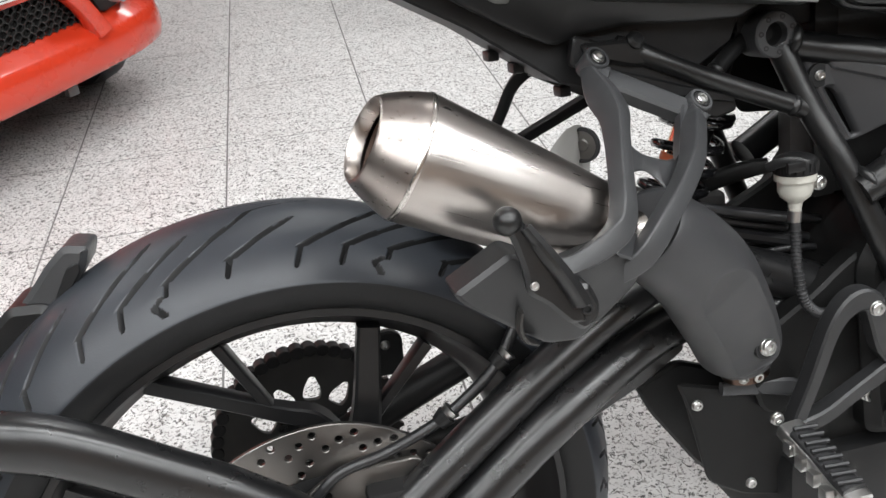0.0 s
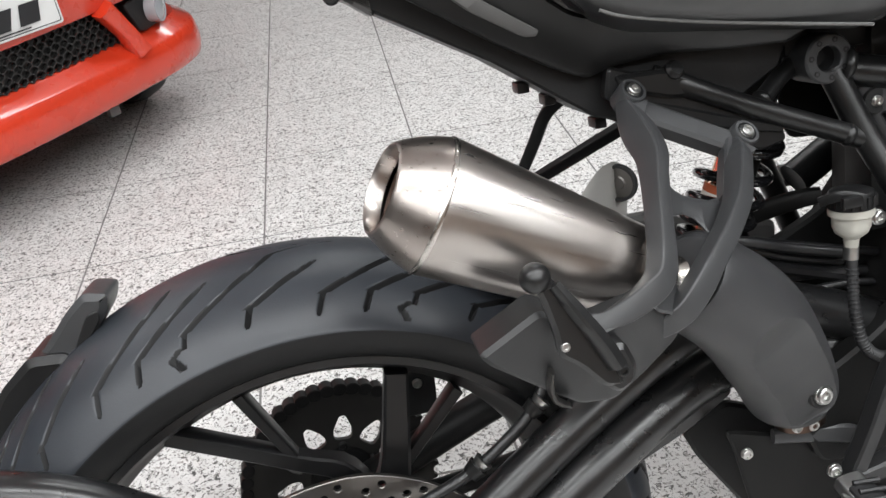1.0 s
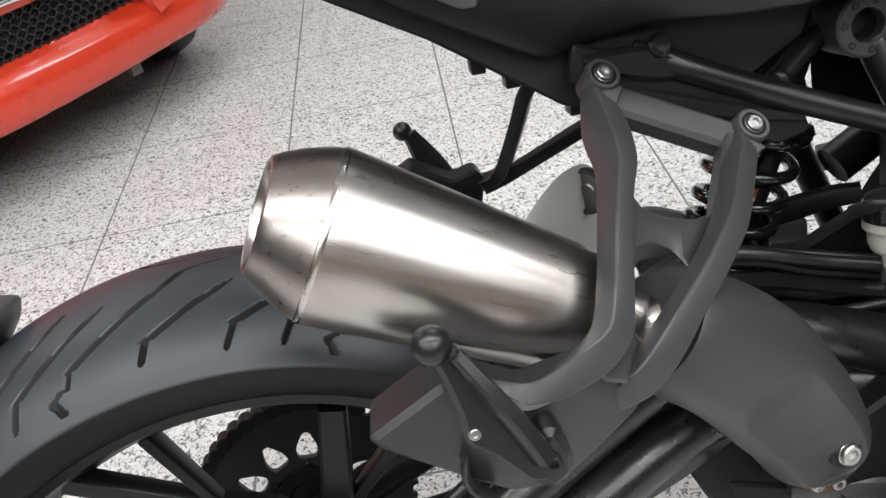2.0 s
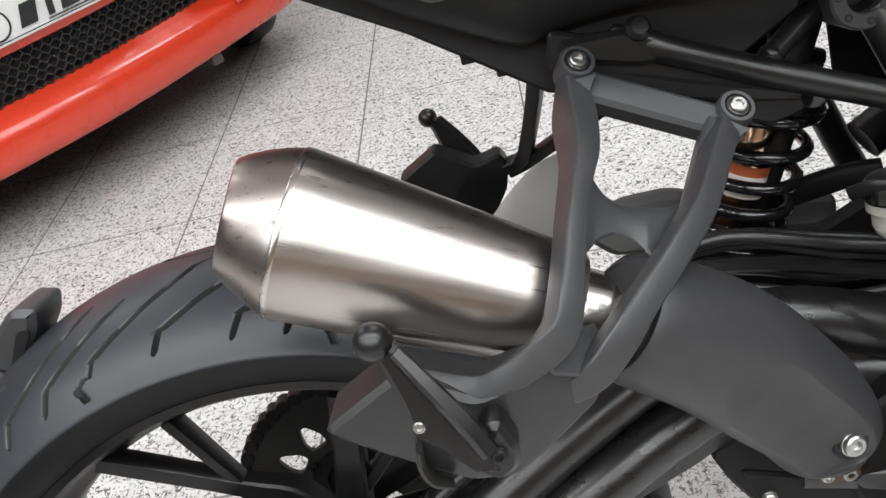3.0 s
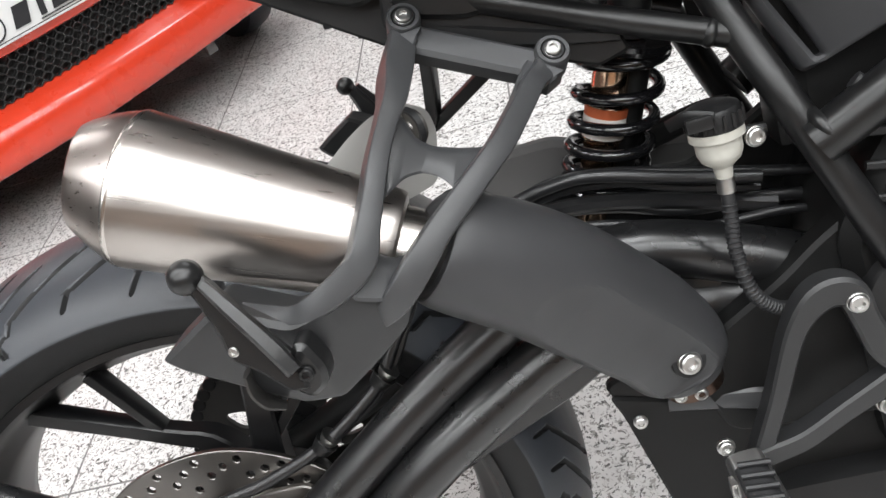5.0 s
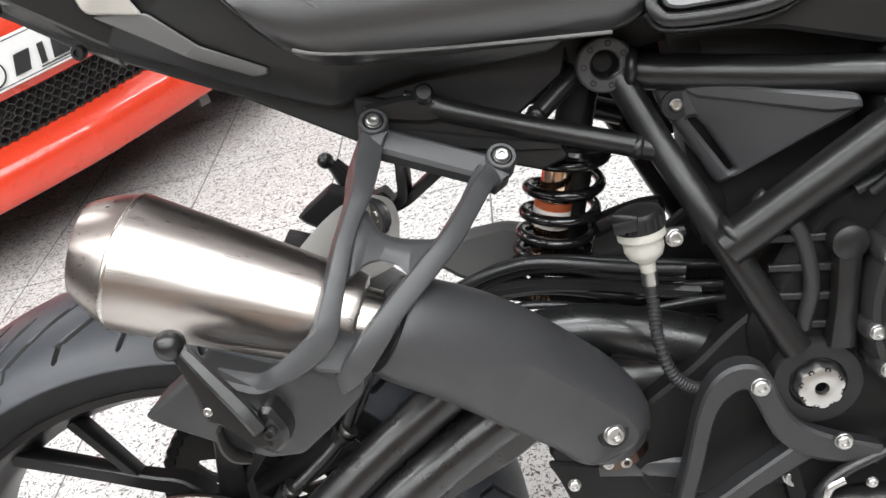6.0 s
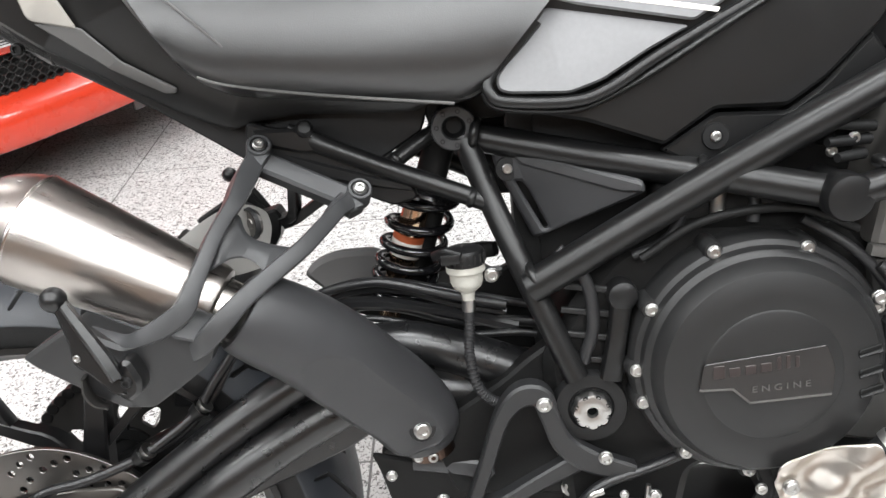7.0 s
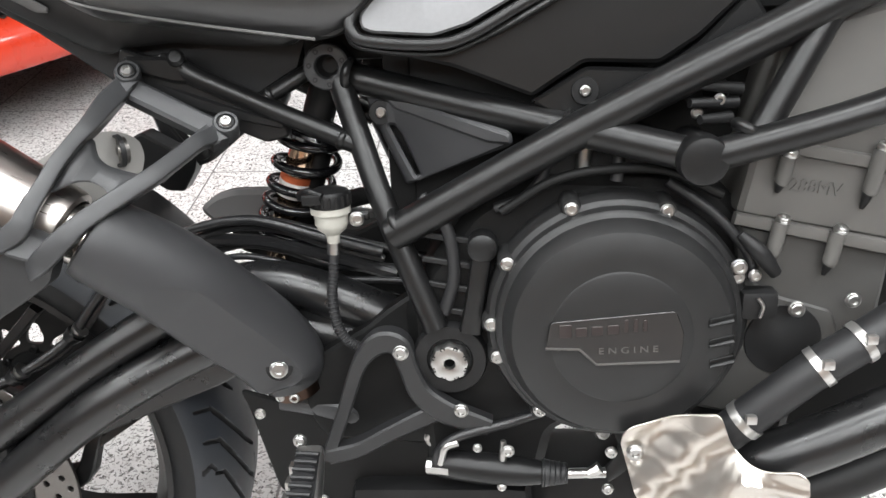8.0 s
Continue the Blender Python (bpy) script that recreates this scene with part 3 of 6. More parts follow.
def tyre_mesh():
    """Round-shouldered sport tyre, grooves sunk into the tread."""
    na = 1640
    prof = [(0.236, -0.073), (0.2405, -0.082), (0.2455, -0.087), (0.254, -0.091), (0.2630, -0.0932)]
    for k in range(171):
        s = -1 + 2 * k / 170
        prof.append((0.265 + 0.0477 * max(0.0, 1 - abs(s) ** 2.25) ** 0.86, 0.0934 * s))
    prof += [(r, -y) for r, y in prof[:5][::-1]]
    pr = np.array(prof)
    th = np.linspace(0, 2 * math.pi, na, endpoint=False)
    R = np.repeat(pr[None, :, 0], na, 0)
    Y = np.repeat(pr[None, :, 1], na, 0)
    T = np.degrees(np.repeat(th[:, None], len(pr), 1))
    depth = np.zeros_like(R)
    run = np.clip(np.abs(Y) / 0.070, 0, 1)
    tread = R > 0.2645
    slope = np.where(np.abs(Y) < 0.070, 29.45 / 0.070 * run ** 0.9 * 0.0054, 0)
    wide = 0.27 * np.sqrt(1 + slope ** 2)
    pitch = (0.0, 11.1, 21.1, 28.6)
    for flank in (-1, 1):
        yy = Y * flank
        for k in range(40):
            here = 83.2 + 36 * (k // 4) + pitch[k % 4] + (0 if flank < 0 else 5.0)
            d = (T - here + 180) % 360 - 180
            start, stop = ((0.017, 0.084), (0.036, 0.082), (-0.004, 0.079), (0.030 if k % 8 == 3 else -0.016, 0.084))[k % 4]
            ease = np.clip((yy - start) / 0.008, 0, 1) * np.clip((stop - yy) / 0.002, 0, 1)
            depth = np.maximum(depth, np.clip(1.7 - np.abs(d) / (wide * (0.35 + 0.65 * ease)), 0, 1) * (ease > 0.05) * tread)
            if k % 4 == 2:
                zig = np.where(yy < 0.0815, (yy - 0.0775) * 330, 1.32 - (yy - 0.0815) * 250)
                d = (T - here - 0.7 - zig + 180) % 360 - 180
                depth = np.maximum(depth, 0.8 * np.clip(1.6 - np.abs(d) / 0.34, 0, 1) * (yy > 0.0775) * (yy < 0.0885) * tread)
    T = T - 15.5 * (1 - run ** 1.9) - 9.0 * np.clip(1 - np.abs(Y) / 0.016, 0, 1) ** 1.6 + 90.0 * np.clip(np.abs(Y) - 0.070, 0, 0.02)
    R = R - 0.0065 * depth
    X, Z = R * np.cos(np.radians(T)), R * np.sin(np.radians(T))
    verts = np.stack([X, Y, Z], 2).reshape(-1, 3)
    m = len(pr)
    i = np.arange(na)[:, None] * m + np.arange(m - 1)[None]
    j = (np.arange(na)[:, None] + 1) % na * m + np.arange(m - 1)[None]
    faces = np.stack([i, i + 1, j + 1, j], 2).reshape(-1, 4)
    me = bpy.data.meshes.new("tyre")
    me.from_pydata(verts.tolist(), [], faces.tolist())
    me.materials.append(M_RUBBER)
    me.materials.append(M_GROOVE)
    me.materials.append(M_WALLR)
    k = np.arange(m - 1)
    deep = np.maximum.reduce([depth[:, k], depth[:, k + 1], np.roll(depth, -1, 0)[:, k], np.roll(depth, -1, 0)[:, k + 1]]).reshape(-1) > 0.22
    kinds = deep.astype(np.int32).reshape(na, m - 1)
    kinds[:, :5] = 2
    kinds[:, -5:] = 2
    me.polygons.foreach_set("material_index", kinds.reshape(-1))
    me.shade_smooth()
    me.set_sharp_from_angle(angle=radians(50))
    return me


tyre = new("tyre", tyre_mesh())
tyre.parent = rim
WHEEL_SEAT = Matrix.Translation((-0.024, 0.0277, 0.003)) @ Matrix.Rotation(0.1325, 4, "Z")
tyre.data.transform(WHEEL_SEAT)
rim.data.transform(WHEEL_SEAT @ Matrix.Diagonal((0.972, 1.03, 0.972, 1)))
tyre["label"] = "wide sport tyre with slanted tread grooves"


def polar(deg, r, y):
    return (r * math.cos(radians(deg)), y, r * math.sin(radians(deg)))


def rim_end(deg):
    """Where a spoke meets the rim, whose plane runs slightly askew to the hub."""
    c = math.cos(radians(deg))
    return polar(deg, 0.222 - 0.024 * c, -0.022 + 0.022 * c)


for unit in range(4):
    o = unit * 90
    base, join_a, join_b = polar(o + 66, 0.062, 0.0), polar(o + 101, 0.150, -0.022), polar(o + 63, 0.157, -0.022)
    mid_a = polar(o + 86, 0.125, -0.018)
    part("spoke", sweep([base, mid_a, join_a, rim_end(o + 121.5)], [(0.018, 0.013), (0.0105, 0.011), (0.0075, 0.009), (0.0070, 0.010)], n=8, sub=4, up=(0, 1, 0), power=7), M_RIM, rim)
    part("spoke", sweep([join_a, rim_end(o + 106)], [(0.0045, 0.008), (0.0050, 0.010)], n=8, sub=3, up=(0, 1, 0), power=7), M_RIM, rim)
    part("spoke", sweep([base, polar(o + 68, 0.125, -0.018), rim_end(o + 73)], [(0.022, 0.013), (0.0135, 0.011), (0.0100, 0.010)], n=8, sub=4, up=(0, 1, 0), power=7), M_RIM, rim)
    part("spoke", sweep([polar(o + 66, 0.13, -0.018), rim_end(o + 58)], [(0.0045, 0.008), (0.0055, 0.010)], n=8, sub=3, up=(0, 1, 0), power=7), M_RIM, rim)
part("hub", lathe([(0.0, -0.052), (0.03, -0.052), (0.062, -0.04), (0.066, -0.03), (0.05, 0.0), (0.06, 0.05), (0.05, 0.075), (0.0, 0.075)], (0, 0, 0), (0, 1, 0), n=36), M_RIM, rim)
part("hub_drum", lathe([(0.05, -0.034), (0.098, -0.034), (0.103, -0.030), (0.103, -0.016), (0.05, -0.012)], (0, 0, 0), (0, 1, 0), n=48, closed=True), M_DEEP, rim)


def ring(cx, cz, r, n, wob=0.0, teeth=0):
    out = []
    for k in range(n):
        a = 2 * math.pi * k / n
        rr = r + (wob * math.cos(teeth * a) if teeth else 0)
        out.append((cx + rr * math.cos(a), cz + rr * math.sin(a)))
    return out


holes = [ring(0, 0, 0.090, 48)[::-1]]
for k in range(24):
    for j, (rr, da) in enumerate(((0.134, 0.0), (0.1275, 5.4), (0.120, 10.6), (0.110, 3.0), (0.101, 8.2))):
        if j > 2 and k % 2:
            continue
        a = radians(k * 15 + da)
        holes.append(ring(rr * math.cos(a), rr * math.sin(a), 0.0034, 8)[::-1])
disc = part("brake_disc", slab(ring(0, 0, 0.1415, 108, 0.0005, 9), flat_y(-0.052), 0.005, 0.0006, holes=holes), M_DISC, rim, "drilled steel rear brake disc")
part("disc_carrier", lathe([(0.05, -0.05), (0.092, -0.055), (0.096, -0.0585), (0.088, -0.060), (0.05, -0.057)], (0, 0, 0), (0, 1, 0), n=40, closed=True), M_DEEP, rim)
SPROCKET_SEAT = Matrix.Translation((-0.0084, 0.150, 0.0232)) @ Matrix.Rotation(0.1325, 4, "Z")
teeth_out = []
for k in range(42):
    a0 = 2 * math.pi * k / 42
    for da, rr in ((-0.066, 0.0985), (-0.034, 0.0995), (-0.016, 0.1040), (0.016, 0.1040), (0.034, 0.0995)):
        teeth_out.append((rr * math.cos(a0 + da), rr * math.sin(a0 + da)))
holes = [ring(0, 0, 0.030, 30)[::-1]]
for k in range(11):
    a = radians(81.5 + 360 / 11 * k)
    petal = rounded([(0.0445, -0.0092), (0.0560, -0.0102), (0.0715, -0.0030), (0.0715, 0.0030), (0.0560, 0.0102), (0.0445, 0.0092)], 0.006)
    holes.append([(p[0] * math.cos(a) - p[1] * math.sin(a), p[0] * math.sin(a) + p[1] * math.cos(a)) for p in petal][::-1])
sprocket = part("sprocket", slab(teeth_out, flat_y(0.0), 0.007, 0.0006, holes=holes), M_SPROCK, rim, "dark steel sprocket with petal-shaped windows")
sprocket.data.transform(SPROCKET_SEAT)
carrier = part("sprocket_carrier", lathe([(0.0, -0.006), (0.018, -0.006), (0.022, -0.010), (0.034, -0.010), (0.038, -0.004), (0.040, 0.006), (0.030, 0.020), (0.0, 0.020)], (0, 0, 0), (0, 1, 0), n=32), M_DEEP, rim)
carrier.data.transform(SPROCKET_SEAT)
for k in range(6):
    spot("carrier_nut", BOLT_DARK, carrier, SPROCKET_SEAT @ Vector((0.0375 * math.cos(k * math.pi / 3 + 0.4), -0.009, 0.0375 * math.sin(k * math.pi / 3 + 0.4))), (0.13, -1, 0), 0.0055)
# chain round the sprocket
link_outline = [(0.0078 * math.cos(t), 0.0068 * math.sin(t)) for t in np.linspace(0, 2 * math.pi, 16, endpoint=False)]
chain = part("drive_chain", slab(link_outline, lambda a, b, d: (a, d - 0.009, b), 0.018, 0.0012), M_DEEP, bike, "dark roller chain round the sprocket")
chain_me = chain.data
chain_me.name = "chain_link"
for k in range(26):
    deg = 52 + k * 7.6
    seat_ = SPROCKET_SEAT @ Matrix.Translation(polar(deg, 0.1015, 0.0)) @ Matrix.Rotation(-radians(deg) - math.pi / 2, 4, "Y")
    if k == 0:
        chain.matrix_local = seat_
        root = seat_.inverted()
    else:
        o = new("chain_link", chain_me)
        o.parent = chain
        o.matrix_local = root @ seat_

# swingarm, both sides
arm = part("swingarm", sweep([(-0.005, -0.098, 0.012), (0.0736, -0.080, 0.067), (0.2082, -0.060, 0.1545), (0.3012, -0.046, 0.2020), (0.3595, -0.046, 0.2130), (0.42, -0.044, 0.1945), (0.50, -0.042, 0.157)], [0.0175, 0.0185, 0.0185, 0.0185, 0.0195, 0.0205, 0.022], n=20, up=(0, 1, 0)), M_SWING, bike, "black tubular steel swingarm")
part("lower_tube", sweep([(0.0, -0.10, -0.010), (0.063, -0.086, 0.008), (0.1985, -0.074, 0.1070), (0.315, -0.047, 0.1600), (0.40, -0.0375, 0.1595), (0.50, -0.035, 0.14)], [0.018, 0.0200, 0.0205, 0.0205, 0.021, 0.022], n=20, up=(0, 1, 0)), M_SWING, arm)
part("gusset", slab(rounded([(0.15, 0.050), (0.22, 0.078), (0.300, 0.108), (0.345, 0.132), (0.335, 0.152), (0.25, 0.125), (0.16, 0.075)], 0.008), lambda a, b, d: (a, -0.052 + 0.12 * (a - 0.15) - d, b), 0.010, 0.002), M_SWING, arm)
part("left_tube", sweep([(-0.005, 0.13, 0.012), (0.2, 0.125, 0.10), (0.36, 0.085, 0.16), (0.50, 0.06, 0.16)], 0.019, n=16), M_DEEP, arm)
part("left_brace", sweep([(0.02, 0.12, -0.01), (0.2, 0.115, 0.02), (0.36, 0.09, 0.09), (0.50, 0.06, 0.14)], 0.012, n=16), M_DEEP, arm)
part("chain_guide", slab(rounded([(0.066, 0.085), (0.102, 0.085), (0.104, 0.128), (0.092, 0.136), (0.076, 0.134)], 0.006), flat_y(0.140), 0.012, 0.002), M_DEEP, arm)
spot("bolt", BOLT, arm, (0.0850, 0.1265, 0.1215), scale=0.0052)
part("cross_tube", sweep([(0.40, -0.05, 0.185), (0.40, 0.09, 0.165)], 0.02, n=16, sub=2), M_SWING, arm)
part("axle_block", slab(rounded([(-0.045, -0.03), (0.05, -0.035), (0.075, 0.02), (0.03, 0.055), (-0.04, 0.045)], 0.012), flat_y(-0.088), 0.022, 0.003), M_SWING, arm)
spot("axle_nut", BOLT, arm, (0, -0.112, 0.005), scale=0.018)

# brake hose with clips, caliper
part("brake_hose", sweep([(-0.02, -0.085, 0.075), (0.014, -0.080, 0.106), (0.058, -0.074, 0.114), (0.105, -0.066, 0.1275), (0.14, -0.059, 0.146), (0.166, -0.052, 0.165), (0.188, -0.044, 0.194), (0.228, -0.035, 0.236), (0.29, -0.030, 0.260), (0.33, -0.026, 0.266), (0.36, -0.025, 0.262), (0.41, -0.025, 0.246), (0.46, -0.025, 0.232)], 0.0048, n=10), M_CABLE, bike)
part("sensor_cable", sweep([(0.09, -0.064, 0.118), (0.145, -0.052, 0.142), (0.178, -0.042, 0.172), (0.22, -0.030, 0.226), (0.29, -0.022, 0.250), (0.33, -0.016, 0.256), (0.37, -0.014, 0.250), (0.41, -0.016, 0.236), (0.46, -0.016, 0.222)], 0.0036, n=8), M_CABLE, bike)
part("loom", sweep([(0.29, -0.018, 0.246), (0.36, -0.012, 0.238), (0.47, -0.012, 0.205)], 0.006, n=8), M_CABLE, bike)
for dy, dz, rr in ((0.004, 0.010, 0.0040), (0.010, -0.016, 0.0050), (-0.004, -0.024, 0.0034)):
    part("wiring_cable", sweep([(0.29, -0.020 + dy, 0.246 + dz), (0.325, -0.016 + dy, 0.253 + dz), (0.365, -0.014 + dy, 0.247 + 1.1 * dz), (0.41, -0.016 + dy, 0.234 + 1.2 * dz), (0.47, -0.018 + dy, 0.222 + 0.8 * dz), (0.51, -0.012 + dy, 0.210 + 0.8 * dz)], rr, n=10), M_CABLE, bike)
for cx, cy, cz in ((0.1095, -0.0655, 0.1290), (0.166, -0.052, 0.1645)):
    part("hose_clip", sweep([(cx - 0.004, cy, cz - 0.003), (cx + 0.004, cy, cz + 0.003)], (0.0075, 0.0095), n=12, sub=2, up=(0, 1, 0)), M_BLACK, bike)
    part("hose_clip", sweep([(cx + 0.004, cy, cz + 0.003), (cx + 0.009, cy, cz + 0.007)], (0.0065, 0.0085), n=12, sub=2, up=(0, 1, 0)), M_CHROME, bike)
cal = part("brake_caliper", box((0.035, -0.088, 0.025), (0.10, -0.035, 0.085), 0.008), M_DEEP, bike, "black rear brake caliper")
part("caliper_bracket", slab(rounded([(-0.02, 0.05), (0.02, 0.06), (0.095, 0.085), (0.085, 0.10), (0.01, 0.10), (-0.015, 0.085)], 0.008), flat_y(-0.062), 0.006, 0.001, holes=[ring(0.002, 0.08, 0.006, 12)[::-1]]), M_DISC, cal)

# number-plate arm and rear mudguard
arm2 = part("plate_arm", sweep([(-0.30, -0.07, 0.20), (-0.245, -0.105, 0.215), (-0.205, -0.118, 0.213), (-0.163, -0.118, 0.196), (-0.102, -0.118, 0.158), (-0.055, -0.118, 0.126), (-0.01, -0.118, 0.085), (0.0, -0.118, 0.02)], [(0.017, 0.017), (0.019, 0.017), (0.021, 0.017), (0.021, 0.017), (0.021, 0.017), (0.021, 0.017), (0.02, 0.016), (0.018, 0.016)], n=16, up=(0, 1, 0), power=2.6), M_SWING, bike, "black tubular arm for the rear mudguard")
part("mudguard_liner", lathe([(0.338, -0.085), (0.343, -0.085), (0.343, 0.095), (0.338, 0.095)], (0, 0, 0), (0, 1, 0), n=24, closed=True, arc=(-15, 32)), M_BLACK, arm2)
guard = part("mudguard", slab(rounded([(-0.184, 0.300), (-0.168, 0.313), (-0.149, 0.309), (-0.154, 0.294), (-0.176, 0.267), (-0.193, 0.255), (-0.224, 0.258), (-0.202, 0.280)], 0.005), flat_y(0.055), 0.05, 0.005), M_HANGER, bike, "angular dark grey plastic rear mudguard")
# dark raised patch in place of the shade inside the mudguard's hollow
part("recess_shade", slab(rounded([(-0.168, 0.296), (-0.158, 0.299), (-0.158, 0.291), (-0.178, 0.266), (-0.186, 0.266)], 0.003), flat_y(0.006), 0.003, 0.001), M_DEEP, guard)
part("joint_block", slab(rounded([(-0.218, 0.272), (-0.190, 0.270), (-0.182, 0.257), (-0.195, 0.236), (-0.226, 0.196), (-0.262, 0.172), (-0.29, 0.19), (-0.245, 0.25)], 0.006), flat_y(0.06), 0.065, 0.006), M_BLACK, guard)
part("liner", slab(rounded([(-0.158, 0.276), (-0.172, 0.252), (-0.205, 0.213), (-0.236, 0.158), (-0.266, 0.158), (-0.227, 0.215), (-0.188, 0.262)], 0.006), flat_y(0.05), 0.075, 0.004), M_DEEP, guard)
spot("bolt", BOLT, guard, (-0.226, 0.018, 0.254), scale=0.004)

# silencer
AX = np.array([0.1236, -0.0015, -0.0700])
AX /= np.linalg.norm(AX)
SC = np.array([0.1011, -0.1384, 0.3686])
BODY = [(0.0452, 0.0), (0.0454, 0.003), (0.0447, 0.012), (0.0420, 0.045), (0.0380, 0.090), (0.0340, 0.135), (0.0326, 0.148), (0.0312, 0.1515), (0.0262, 0.153)]
sil = part("silencer", lathe(BODY, SC, AX, n=96), M_STEEL, bike, "brushed stainless steel silencer with tapered tip", 25)
tip_bm = lathe([(0.0262, -0.0225), (0.0266, -0.0290), (0.0274, -0.0318), (0.0286, -0.0332), (0.0302, -0.0324), (0.0336, -0.0275), (0.0384, -0.0185), (0.0422, -0.0095), (0.0445, -0.0020), (0.0450, 0.0)], SC, AX, n=96)
for v in tip_bm.verts:
    q = np.array(v.co) - SC
    h = q @ AX
    if h < 0.0:
        v.co = np.array(v.co) - AX * 0.15 * q[1] * min(1, max(0, -h / 0.02))
part("tip", tip_bm, M_TIP, sil, "warm-tinted brushed steel tip", 25)
part("weld_seam", lathe([(0.0446, -0.0014), (0.0455, -0.0004), (0.0457, 0.0012), (0.0452, 0.0026)], SC, AX, n=96), M_PIPE, sil)
part("tail_bore", lathe([(0.0, 0.055), (0.0240, 0.055), (0.0252, 0.0), (0.0263, -0.0235)], SC, AX, n=40), M_BORE, sil)
part("link_pipe", sweep([SC + AX * 0.14, SC + AX * 0.172, (0.275, -0.148, 0.277), (0.3172, -0.1276, 0.2383), (0.3381, -0.1094, 0.2082), (0.3594, -0.0886, 0.1757), (0.376, -0.0760, 0.142), (0.382, -0.0745, 0.120)], [0.0245, 0.0245, 0.0235, 0.021, 0.021, 0.021, 0.020, 0.020], n=24), M_PIPE, sil, "bare stainless link pipe")
part("clamp_band", lathe([(0.0245, -0.003), (0.0262, -0.0025), (0.0262, 0.0025), (0.0245, 0.003)], SC + AX * 0.176, AX, n=32), M_HOT, sil)


def mount(a, b, d):
    """The silencer's stay runs inwards as it goes forwards."""
    return (a - 0.72 * d, -0.112 + 1.05 * (a - 0.204) - 0.69 * d, b)


part("silencer_stay", slab(rounded([(0.199, 0.340), (0.218, 0.3525), (0.233, 0.359), (0.249, 0.3585), (0.2615, 0.348), (0.2635, 0.3325), (0.255, 0.300), (0.234, 0.300), (0.21, 0.318)], 0.006), mount, 0.004, 0.001), M_STAY, sil, "pale steel silencer mounting plate")
part("rubber_bush", lathe([(0.0112, 0.0), (0.0118, 0.004), (0.0138, 0.004), (0.0142, 0.0)], (0.2505, -0.0680, 0.3415), (-0.72, -0.69, 0), n=28, closed=True), M_HOSE, sil)
part("bush_sleeve", lathe([(0.0, 0.003), (0.004, 0.003), (0.005, 0.002), (0.0114, 0.0015), (0.0114, -0.004)], (0.2505, -0.0680, 0.3415), (-0.72, -0.69, 0), n=28), M_DISC, sil)


def facet(v, c, u, a):
    """Presses a flat into the shield's lower outer flank, with a crisp border."""
    k = np.array([0.10, -0.975, -0.20])
    d = (v - c) @ k
    lim = 0.0305 + 0.064 * max(0.0, abs(u - 0.704) - 0.163)
    if d > lim:
        v = v - k * (d - lim)
    return v


shield = part("heat_shield", sweep([(0.2555, -0.1583, 0.2962), (0.2566, -0.1578, 0.2953), (0.2600, -0.1565, 0.2925), (0.274, -0.1505, 0.2812), (0.2965, -0.1395, 0.2615), (0.3172, -0.1276, 0.2383), (0.3381, -0.1094, 0.2082), (0.3594, -0.0890, 0.1757), (0.3745, -0.0760, 0.1450), (0.3797, -0.0750, 0.1265)], [0.0240, 0.0300, 0.0334, 0.0358, 0.0378, 0.0392, 0.0395, 0.0388, 0.0362, 0.0250], n=128, sub=16, up=(0.3, 1, 0), shape=facet), M_SHIELD, bike, "matt dark grey heat shield over the exhaust pipe", 14)
spot("bolt", BOLT, shield, (0.3785, -0.1145, 0.1588), (0.25, -1, 0.1), 0.0078)
spot("dark_ring", DARK_RING, shield, (0.3785, -0.1125, 0.1588), (0.25, -1, 0.1), 0.0112)
for k, (bx, by, bz) in enumerate(((0.3700, -0.0925, 0.1205), (0.3830, -0.0930, 0.1205))):
    spot("clamp_bolt", BOLT, shield, (bx, by, bz), (0.1, -1, -0.1), 0.0045 + 0.0008 * k)
part("pipe_collar", sweep([(0.379, -0.0745, 0.132), (0.382, -0.0740, 0.1165)], 0.0212, n=24, sub=2), M_HOT, shield)


